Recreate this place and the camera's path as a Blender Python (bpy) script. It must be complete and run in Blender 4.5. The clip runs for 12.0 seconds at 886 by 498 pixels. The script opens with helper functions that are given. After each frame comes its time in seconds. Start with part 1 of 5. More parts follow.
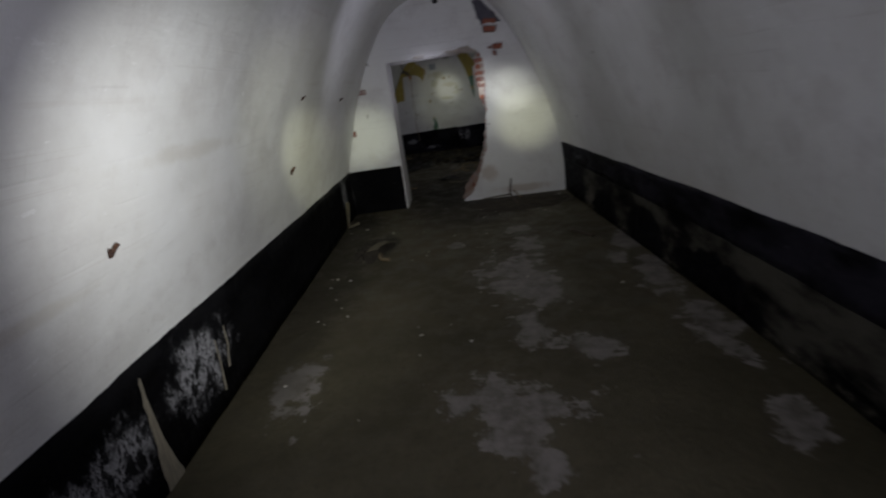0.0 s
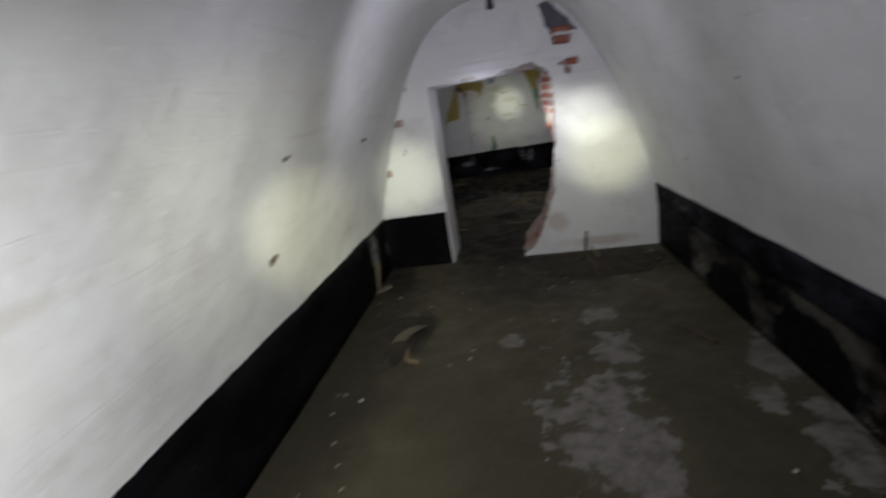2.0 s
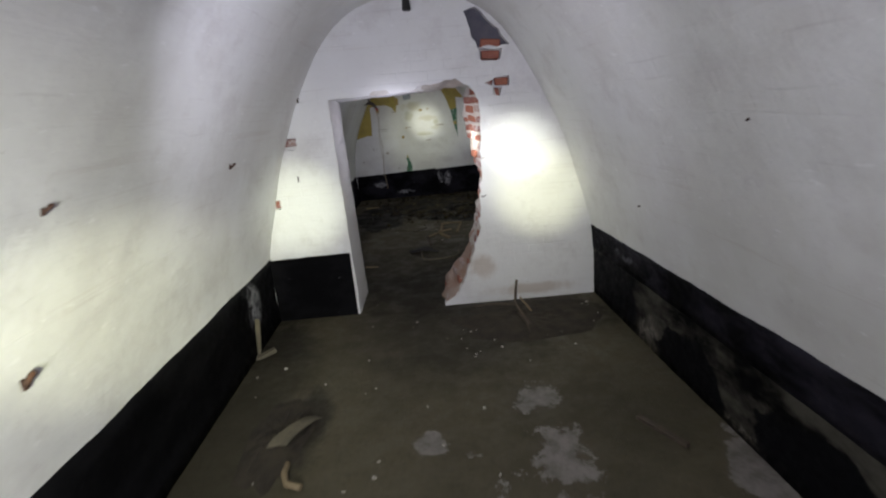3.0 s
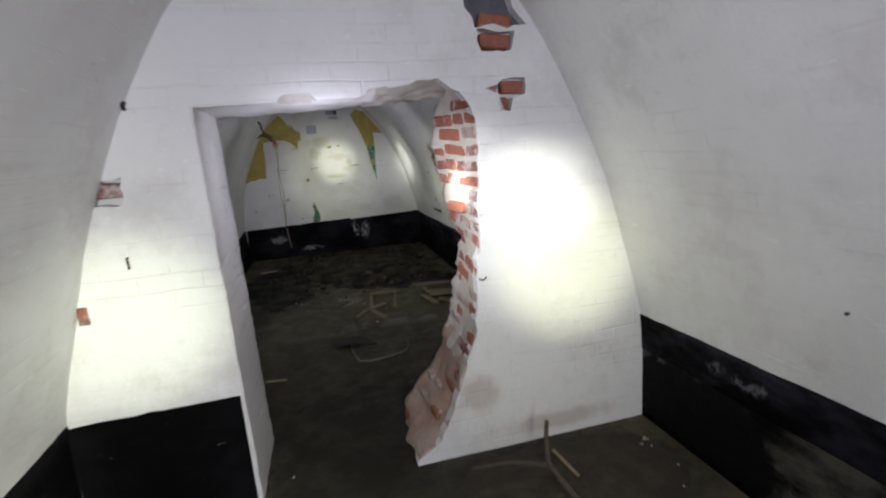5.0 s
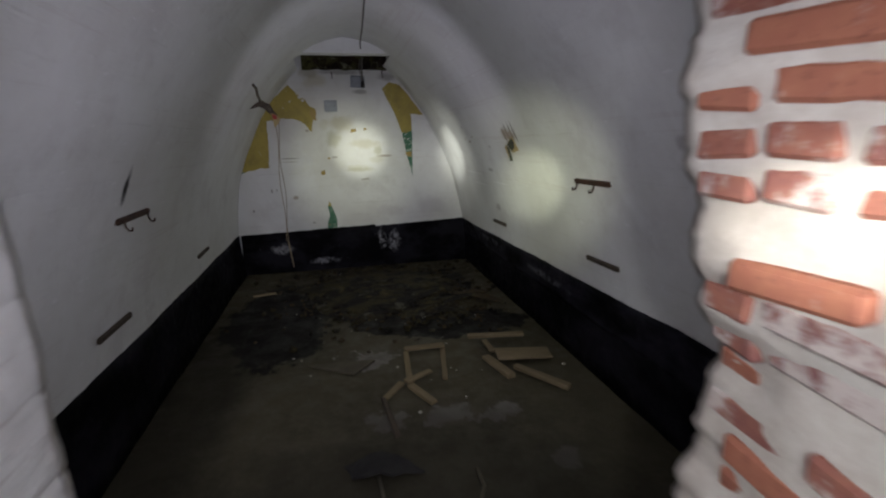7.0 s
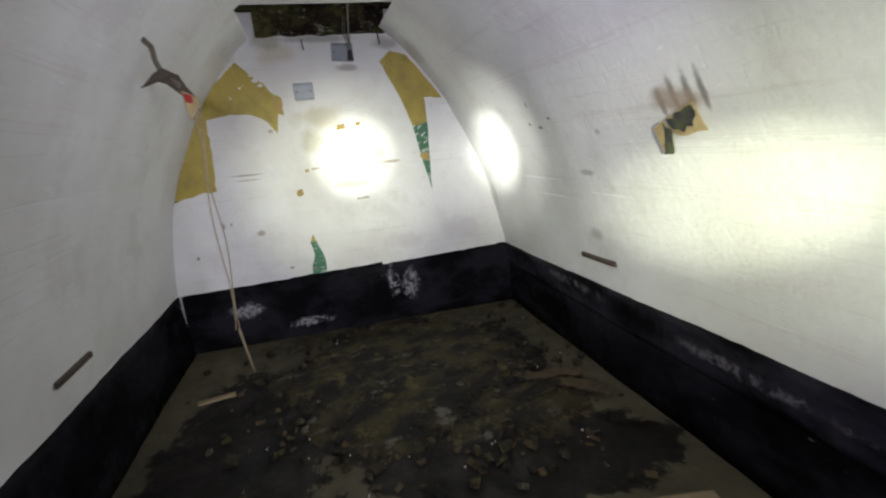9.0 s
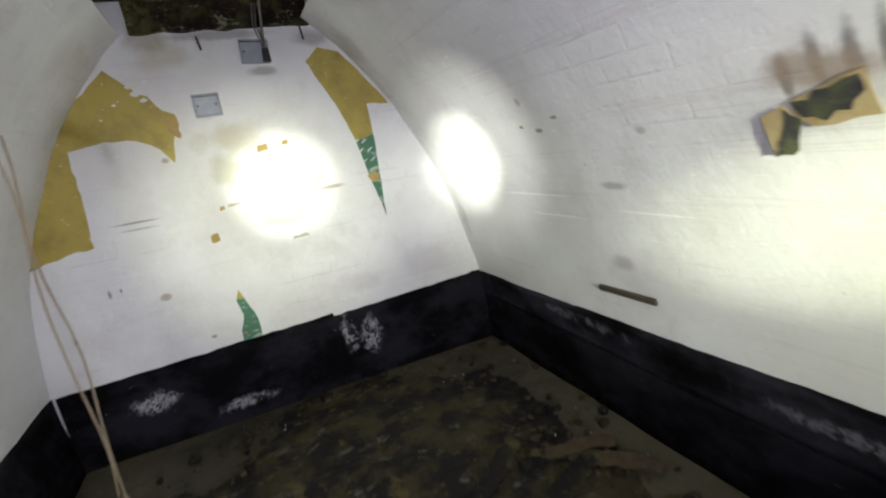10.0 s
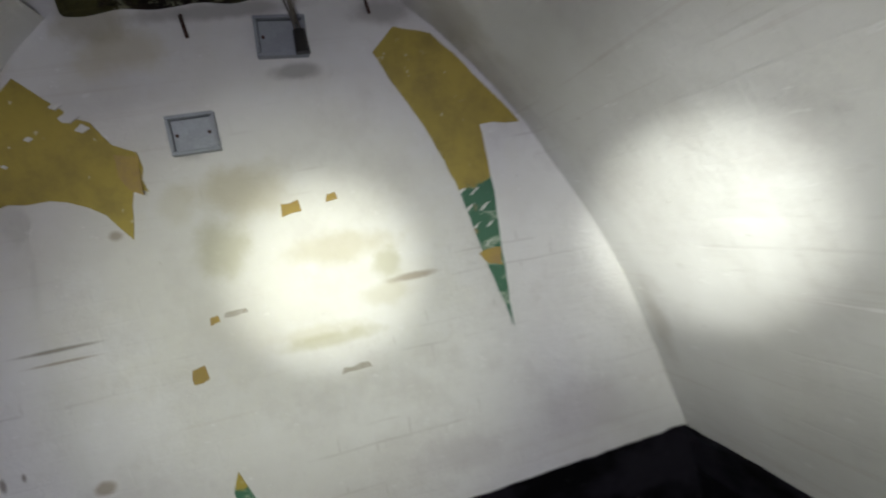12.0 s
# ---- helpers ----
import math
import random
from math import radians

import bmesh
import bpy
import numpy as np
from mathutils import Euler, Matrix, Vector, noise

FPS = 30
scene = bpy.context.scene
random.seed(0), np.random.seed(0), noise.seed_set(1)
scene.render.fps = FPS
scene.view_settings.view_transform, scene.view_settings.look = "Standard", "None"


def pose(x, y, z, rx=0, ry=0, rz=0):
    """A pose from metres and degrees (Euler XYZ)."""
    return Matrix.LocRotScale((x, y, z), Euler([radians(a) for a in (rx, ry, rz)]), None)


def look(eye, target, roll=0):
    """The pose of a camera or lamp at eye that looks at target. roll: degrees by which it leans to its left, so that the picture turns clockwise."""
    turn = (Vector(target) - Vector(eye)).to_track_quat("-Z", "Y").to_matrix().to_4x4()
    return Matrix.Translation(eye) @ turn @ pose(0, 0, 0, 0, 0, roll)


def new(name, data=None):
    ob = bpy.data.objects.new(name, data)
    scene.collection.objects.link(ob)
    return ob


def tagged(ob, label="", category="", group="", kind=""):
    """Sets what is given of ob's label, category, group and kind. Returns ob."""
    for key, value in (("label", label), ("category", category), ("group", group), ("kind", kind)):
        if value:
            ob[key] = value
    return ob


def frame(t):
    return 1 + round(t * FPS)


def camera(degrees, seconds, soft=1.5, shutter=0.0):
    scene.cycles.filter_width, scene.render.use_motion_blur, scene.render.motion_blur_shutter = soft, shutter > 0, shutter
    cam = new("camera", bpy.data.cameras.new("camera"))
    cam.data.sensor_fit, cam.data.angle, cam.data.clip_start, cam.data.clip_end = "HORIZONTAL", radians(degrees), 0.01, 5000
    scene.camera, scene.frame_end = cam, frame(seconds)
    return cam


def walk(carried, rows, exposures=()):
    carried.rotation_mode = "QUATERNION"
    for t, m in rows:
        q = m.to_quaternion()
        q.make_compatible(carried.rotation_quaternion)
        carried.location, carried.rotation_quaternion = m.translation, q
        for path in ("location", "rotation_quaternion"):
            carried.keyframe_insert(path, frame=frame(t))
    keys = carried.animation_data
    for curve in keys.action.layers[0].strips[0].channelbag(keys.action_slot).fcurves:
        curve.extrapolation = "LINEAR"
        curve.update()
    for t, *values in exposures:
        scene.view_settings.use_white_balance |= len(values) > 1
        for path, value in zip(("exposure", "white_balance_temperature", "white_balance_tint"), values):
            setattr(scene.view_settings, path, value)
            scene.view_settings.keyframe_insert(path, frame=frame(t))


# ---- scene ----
cam = camera(86.3, 12.0, soft=2.1, shutter=0.5)
PATH = [
    (0, (-0.015, 0.006, 1.558), (-0.1, 1.895, 0.907), -7.5),
    (0.5, (-0.094, 0.383, 1.599), (-0.484, 2.215, 0.898), -8.5),
    (1, (-0.066, 0.72, 1.651), (-0.819, 2.442, 0.966), -10.7),
    (1.5, (0.034, 1.032, 1.75), (-0.801, 2.718, 1.071), -8.9),
    (2, (0.073, 1.44, 1.769), (-0.262, 3.319, 1.171), -8.9),
    (2.5, (0.048, 1.911, 1.778), (0.028, 3.83, 1.215), -5.3),
    (3, (0.046, 2.381, 1.8), (0.076, 4.293, 1.213), -5.0),
    (5, (-0.253, 4.23, 1.707), (0.224, 6.12, 1.258), -3.8),
    (5.5, (-0.255, 4.68, 1.695), (0.286, 6.544, 1.213), -2.7),
    (6, (-0.227, 5.185, 1.679), (0.263, 7.07, 1.224), 0.3),
    (6.5, (-0.238, 5.675, 1.64), (0.211, 7.57, 1.183), -0.0),
    (7, (-0.228, 6.158, 1.59), (0.183, 8.062, 1.135), -1.4),
    (7.5, (-0.174, 6.703, 1.555), (0.128, 8.636, 1.141), -0.9),
    (9.5, (-0.226, 8.552, 1.538), (0.339, 10.413, 1.071), -8.4),
    (10, (-0.191, 8.958, 1.584), (0.525, 10.771, 1.138), -9.3),
    (10.5, (-0.075, 9.389, 1.587), (0.461, 11.285, 1.243), -8.7),
    (11, (-0.009, 9.777, 1.599), (0.493, 11.678, 1.236), -7.4),
    (11.5, (0.011, 10.172, 1.623), (0.689, 12.036, 1.368), -8.2),
    (12, (0.154, 10.489, 1.6), (0.537, 12.447, 1.451), -10.6),
]
EXPOSURES = [(0, -1.65), (0.5, -0.05), (1.0, -0.1), (1.5, -0.45), (2.0, -0.7), (2.5, -0.5), (3.0, -0.1), (5.0, 0.1), (5.5, 0.0), (6.0, -0.2), (6.5, -0.45), (7.0, -0.1), (7.5, 0.4), (9.3, 1.35), (10.5, 1.4), (11.5, 1.05), (12.0, 0.6)]
walk(cam, [(t, look(eye, target, roll)) for t, eye, target, roll in PATH], EXPOSURES)

# ---- light: an underground place without daylight; fixed lamps stand in for carried hand torches ----
world = bpy.data.worlds.new("underground_dark")
world.use_nodes = True
world.node_tree.nodes["Background"].inputs["Color"].default_value = (0, 0, 0, 1)
world.node_tree.nodes["Background"].inputs["Strength"].default_value = 0.0
scene.world = world

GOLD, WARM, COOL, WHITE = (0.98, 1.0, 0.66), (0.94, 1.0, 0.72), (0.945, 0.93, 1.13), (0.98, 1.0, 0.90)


def torch_stand_in(eye, target, watts, cone, blend, color=WARM, radius=0.03):
    data = bpy.data.lights.new("torch_stand_in_lamp", "SPOT")
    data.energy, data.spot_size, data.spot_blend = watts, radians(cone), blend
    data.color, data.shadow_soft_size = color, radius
    new("torch_stand_in_lamp", data).matrix_world = look(eye, target)


# narrow beams on the first room's west wall, partition and brick jamb
torch_stand_in((-0.05, 0.75, 1.60), (-1.30, 2.62, 1.00), 350, 76, 1.0, (0.98, 0.99, 0.98))
torch_stand_in((0.05, 1.40, 1.75), (-1.25, 4.35, 1.05), 560, 19, 1.0, GOLD)
torch_stand_in((0.05, 1.40, 1.75), (-1.25, 4.35, 1.10), 130, 46, 1.0, GOLD)
torch_stand_in((0.00, 2.60, 1.75), (0.98, 6.44, 1.02), 480, 14, 1.0, GOLD)
torch_stand_in((0.00, 2.60, 1.75), (0.85, 6.44, 0.75), 75, 34, 1.0, GOLD)
torch_stand_in((0.05, 2.20, 1.74), (-1.10, 6.44, 1.02), 520, 13, 1.0, WARM)
torch_stand_in((-0.25, 4.90, 1.68), (0.86, 6.50, 1.40), 170, 20, 1.0, WHITE)
torch_stand_in((-0.24, 5.60, 1.64), (0.50, 6.73, 1.44), 270, 12.5, 1.0, (0.96, 0.98, 0.90))
# wide fill lamp added to brighten the jamb
torch_stand_in((-0.24, 5.75, 1.64), (0.52, 6.70, 1.30), 58, 58, 1.0, (0.96, 0.97, 1.0))
# narrow beams in the second room, each in its softer halo
torch_stand_in((-0.20, 6.60, 1.57), (1.22, 9.60, 1.22), 430, 12, 1.0, WARM)
torch_stand_in((-0.20, 6.60, 1.57), (1.22, 9.70, 1.22), 170, 30, 1.0, WARM)
torch_stand_in((-0.20, 8.70, 1.56), (0.06, 12.17, 1.47), 270, 13.5, 1.0, WHITE)
torch_stand_in((-0.20, 8.70, 1.56), (-0.05, 12.17, 1.25), 115, 32, 1.0, WARM)
torch_stand_in((-0.35, 9.90, 1.58), (1.11, 11.66, 1.42), 200, 19, 1.0, WHITE)
torch_stand_in((-0.30, 9.90, 1.58), (1.10, 11.55, 1.45), 45, 38, 1.0, WHITE)
# wide fill lamps added along the path, in place of the torches' moving spill
torch_stand_in((-0.05, 0.10, 1.62), (-0.05, 3.00, 0.95), 95, 150, 1.0, COOL)
torch_stand_in((0.02, 2.30, 1.75), (0.00, 5.00, 1.60), 36, 150, 1.0, COOL)
torch_stand_in((-0.25, 3.90, 1.70), (0.05, 7.00, 2.15), 40, 150, 1.0, COOL)
torch_stand_in((-0.22, 6.20, 1.62), (-0.10, 8.00, 1.50), 14, 150, 1.0, COOL)
torch_stand_in((-0.18, 7.00, 1.56), (-0.10, 10.0, 1.40), 23, 150, 1.0, COOL)
torch_stand_in((0.00, 8.90, 1.58), (0.40, 12.0, 1.75), 20, 130, 1.0, COOL)


# ---- materials ----
class Nodes:
    """A small builder for node materials."""

    def __init__(self, name):
        self.mat = bpy.data.materials.new(name)
        self.mat.use_nodes = True
        self.tree = self.mat.node_tree
        self.bsdf = self.tree.nodes["Principled BSDF"]
        self.coord = self.add("ShaderNodeTexCoord").outputs["Object"]

    def add(self, kind, **values):
        node = self.tree.nodes.new(kind)
        for key, value in values.items():
            node.inputs[key].default_value = value
        return node

    def link(self, a, b):
        self.tree.links.new(a, b)

    def noise(self, scale, detail=6, rough=0.6, vector=None, stretch=None):
        node = self.add("ShaderNodeTexNoise", Scale=scale, Detail=detail, Roughness=rough)
        source = vector or self.coord
        if stretch:
            mapping = self.add("ShaderNodeMapping", Scale=stretch)
            self.link(source, mapping.inputs["Vector"])
            source = mapping.outputs["Vector"]
        self.link(source, node.inputs["Vector"])
        return node.outputs["Fac"]

    def ramp(self, fac, a, b, low=0.0, high=1.0):
        node = self.add("ShaderNodeMapRange")
        node.interpolation_type = "SMOOTHSTEP"
        for key, value in (("From Min", a), ("From Max", b), ("To Min", low), ("To Max", high)):
            node.inputs[key].default_value = value
        self.link(fac, node.inputs["Value"])
        return node.outputs["Result"]

    def math(self, op, a, b):
        node = self.add("ShaderNodeMath")
        node.operation = op
        for slot, value in zip(node.inputs, (a, b)):
            if isinstance(value, (int, float)):
                slot.default_value = value
            else:
                self.link(value, slot)
        return node.outputs[0]

    def mix(self, fac, a, b):
        node = self.tree.nodes.new("ShaderNodeMix")
        node.data_type = "RGBA"
        for slot, value in zip((node.inputs[0], node.inputs[6], node.inputs[7]), (fac, a, b)):
            if isinstance(value, (int, float)):
                slot.default_value = value
            elif isinstance(value, tuple):
                slot.default_value = (*value, 1)
            else:
                self.link(value, slot)
        return node.outputs[2]

    def blobs(self, spots):
        """1 in the middle of each flat ellipse (x, y, z, rx, ry, rz), falling to 0 and below outside."""
        best = None
        for x, y, z, rx, ry, rz in spots:
            m = self.add("ShaderNodeMapping")
            m.vector_type = "TEXTURE"
            m.inputs["Location"].default_value = (x, y, z)
            m.inputs["Scale"].default_value = (rx, ry, rz)
            self.link(self.coord, m.inputs["Vector"])
            length = self.add("ShaderNodeVectorMath")
            length.operation = "LENGTH"
            self.link(m.outputs["Vector"], length.inputs[0])
            one = self.math("SUBTRACT", 1.0, length.outputs["Value"])
            best = one if best is None else self.math("MAXIMUM", best, one)
        return best

    def bump(self, height, strength, distance, under=None):
        node = self.add("ShaderNodeBump", Strength=strength, Distance=distance)
        self.link(height, node.inputs["Height"])
        if under is not None:
            self.link(under, node.inputs["Normal"])
        return node.outputs["Normal"]

    def done(self, color, rough=0.8, normal=None, metal=0.0, spec=0.5):
        for key, value in (("Base Color", color), ("Roughness", rough), ("Metallic", metal), ("Specular IOR Level", spec)):
            slot = self.bsdf.inputs[key]
            if isinstance(value, tuple):
                slot.default_value = (*value, 1)
            elif isinstance(value, (int, float)):
                slot.default_value = value
            else:
                self.link(value, slot)
        if normal is not None:
            self.link(normal, self.bsdf.inputs["Normal"])
        return self.mat


def limewash(name, across, stain=0.35, course=0.35, spots=(), joint=0.12):
    """White limewash over brick; across: the axis along which the courses run."""
    n = Nodes(name)
    parts = n.add("ShaderNodeSeparateXYZ")
    n.link(n.coord, parts.inputs[0])
    flat = n.add("ShaderNodeCombineXYZ")
    n.link(parts.outputs[across], flat.inputs[0])
    n.link(parts.outputs["Z"], flat.inputs[1])
    bricks = n.add("ShaderNodeTexBrick", Scale=1.0)
    for key, value in (("Mortar Size", 0.007), ("Mortar Smooth", 0.9), ("Brick Width", 0.26), ("Row Height", 0.077)):
        bricks.inputs[key].default_value = value
    warp = n.add("ShaderNodeVectorMath")
    warp.operation = "MULTIPLY_ADD"
    wob = n.add("ShaderNodeTexNoise", Scale=3.0, Detail=3.0)
    n.link(n.coord, wob.inputs["Vector"])
    n.link(wob.outputs["Color"], warp.inputs[0])
    warp.inputs[1].default_value = (0.03, 0.03, 0.0)
    n.link(flat.outputs[0], warp.inputs[2])
    n.link(warp.outputs[0], bricks.inputs["Vector"])
    large = n.noise(0.9, 5, 0.6)
    small = n.noise(9.0, 8, 0.7)
    tone = n.mix(n.ramp(large, 0.35, 0.7, 0, stain), (0.78, 0.785, 0.775), (0.62, 0.61, 0.58))
    tone = n.mix(n.ramp(small, 0.56, 0.75, 0, 0.35), tone, (0.58, 0.56, 0.52))
    blot = n.noise(2.6, 8, 0.68)
    tone = n.mix(n.ramp(blot, 0.48, 0.70, 0, 0.6), tone, (0.60, 0.585, 0.57))
    streak = n.noise(1.0, 5, 0.6, stretch=(1.2, 0.5, 7.0))
    tone = n.mix(n.ramp(streak, 0.60, 0.80, 0, 0.16), tone, (0.52, 0.49, 0.44))
    crack = n.noise(1.0, 4, 0.6, stretch=(0.35, 0.35, 26.0))
    thin = n.math("MULTIPLY", n.ramp(crack, 0.60, 0.63), n.ramp(crack, 0.69, 0.66))
    tone = n.mix(n.math("MULTIPLY", n.math("MULTIPLY", thin, n.ramp(large, 0.45, 0.6)), 0.13), tone, (0.38, 0.30, 0.26))
    open_joint = n.math("MULTIPLY", bricks.outputs["Fac"], n.ramp(n.noise(3.5, 4, 0.6, stretch=(0.6, 0.6, 1.6)), 0.57, 0.68))
    tone = n.mix(n.math("MULTIPLY", open_joint, joint), tone, (0.24, 0.20, 0.18))
    speck = n.noise(19.0, 6, 0.62)
    tone = n.mix(n.ramp(speck, 0.70, 0.75, 0, 0.5), tone, (0.32, 0.29, 0.25))
    flake = n.noise(17.0, 4, 0.6, stretch=(1, 0.6, 2.0))
    tone = n.mix(n.ramp(flake, 0.66, 0.70, 0, 0.5), tone, (0.86, 0.86, 0.86))
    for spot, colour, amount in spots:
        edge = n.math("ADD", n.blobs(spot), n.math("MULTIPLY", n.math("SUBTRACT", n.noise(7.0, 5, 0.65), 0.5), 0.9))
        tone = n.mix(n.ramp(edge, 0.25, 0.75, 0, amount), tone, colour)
    lumps = n.math("ADD", n.math("MULTIPLY", small, 0.75), n.math("MULTIPLY", n.noise(3.4, 4, 0.55, stretch=(0.5, 0.5, 2.6)), 0.9))
    worn_joint = n.math("MULTIPLY", bricks.outputs["Fac"], n.ramp(n.noise(2.1, 5, 0.65, stretch=(0.5, 0.5, 1.8)), 0.46, 0.66, 0.06, 1.0))
    height = n.math("ADD", n.math("MULTIPLY", worn_joint, -course), lumps)
    grain = n.bump(n.noise(70.0, 4, 0.7), 0.25, 0.004)
    return n.done(tone, 0.85, n.bump(height, 0.75, 0.012, grain), spec=0.25)


def black_paint(name, worn, spots, grey=(0.055, 0.054, 0.06), bare=(0.40, 0.40, 0.42), dark=()):
    """Black gloss dado paint with salts and bare patches; worn: how much of it is scuffed."""
    n = Nodes(name)
    fine = n.noise(14.0, 8, 0.75)
    patch = n.noise(2.2, 6, 0.65, stretch=(1, 0.7, 1.6))
    tone = n.mix(n.ramp(patch, 0.40, 0.62, 0, worn), (0.003, 0.003, 0.0035), grey)
    tone = n.mix(n.ramp(n.noise(15.0, 8, 0.7, stretch=(1, 1, 2)), 0.66, 0.72, 0, 0.6), tone, (0.22, 0.21, 0.23))
    salt = n.math("ADD", n.math("MULTIPLY", n.blobs(spots), 1.3), n.math("MULTIPLY", n.math("SUBTRACT", n.noise(6.0, 10, 0.8, stretch=(1, 1.2, 0.8)), 0.5), 3.2))
    web = n.math("ABSOLUTE", n.math("SUBTRACT", n.noise(7.5, 9, 0.72, stretch=(1, 1.2, 0.8)), 0.5), 0.0)
    crust = n.math("MAXIMUM", n.ramp(web, 0.045, 0.0), n.ramp(n.noise(15.0, 8, 0.75, stretch=(1, 1.1, 0.6)), 0.50, 0.62, 0.03, 0.75))
    wisp = n.math("MULTIPLY", n.ramp(salt, 0.30, 0.9, 0, 1.0), crust)
    tone = n.mix(n.math("MULTIPLY", wisp, 0.9), tone, bare)
    if dark:
        edge = n.math("ADD", n.blobs(dark), n.math("MULTIPLY", n.math("SUBTRACT", n.noise(4.0, 8, 0.7), 0.5), 1.1))
        tone = n.mix(n.ramp(edge, 0.16, 0.24), tone, (0.006, 0.006, 0.007))
    chips = n.noise(34.0, 5, 0.7, stretch=(1, 0.6, 1.4))
    tone = n.mix(n.math("MULTIPLY", n.ramp(chips, 0.70, 0.74, 0, 0.7), n.ramp(patch, 0.45, 0.6)), tone, (0.34, 0.33, 0.34))
    rough = n.ramp(fine, 0.3, 0.7, 0.35, 0.7)
    return n.done(tone, rough, n.bump(fine, 0.7, 0.008), spec=0.035)


def plain(name, a, b, scale, rough=0.8, bump=0.3, metal=0.0, stretch=None, speck=None):
    """Two tones mixed at two scales, with fine relief."""
    n = Nodes(name)
    big = n.noise(scale, 5, 0.6, stretch=stretch)
    small = n.noise(scale * 9, 6, 0.7, stretch=stretch)
    info = n.add("ShaderNodeObjectInfo")
    fac = n.math("ADD", n.math("MULTIPLY", big, 0.6), n.math("MULTIPLY", small, 0.4))
    tone = n.mix(n.ramp(fac, 0.36, 0.64), a, b)
    tone = n.mix(n.math("MULTIPLY", info.outputs["Random"], 0.35), tone, tuple(v * 0.45 for v in a))
    if speck:
        tone = n.mix(n.ramp(small, 0.60, 0.68, 0, 0.8), tone, speck)
    return n.done(tone, rough, n.bump(small, bump, 0.006), metal=metal)


def brick_clay():
    n = Nodes("brick_clay")
    info = n.add("ShaderNodeObjectInfo")
    shift = n.add("ShaderNodeVectorMath")
    n.link(n.coord, shift.inputs[0])
    n.link(info.outputs["Location"], shift.inputs[1])
    v = shift.outputs[0]
    tone = n.mix(info.outputs["Random"], (0.33, 0.125, 0.082), (0.19, 0.082, 0.080))
    tone = n.mix(n.ramp(n.noise(26, 6, 0.7, v), 0.4, 0.72, 0, 0.4), tone, (0.44, 0.19, 0.11))
    tone = n.mix(n.ramp(n.noise(60, 4, 0.7, v), 0.56, 0.68, 0, 0.55), tone, (0.13, 0.06, 0.05))
    lime = n.math("ADD", n.noise(9, 8, 0.72, v), n.math("MULTIPLY", n.math("SUBTRACT", info.outputs["Random"], 0.6), 0.16))
    tone = n.mix(n.ramp(lime, 0.49, 0.64, 0, 0.8), tone, (0.60, 0.55, 0.52))
    return n.done(tone, 0.9, n.bump(n.noise(45, 6, 0.75, v), 0.6, 0.006), spec=0.2)


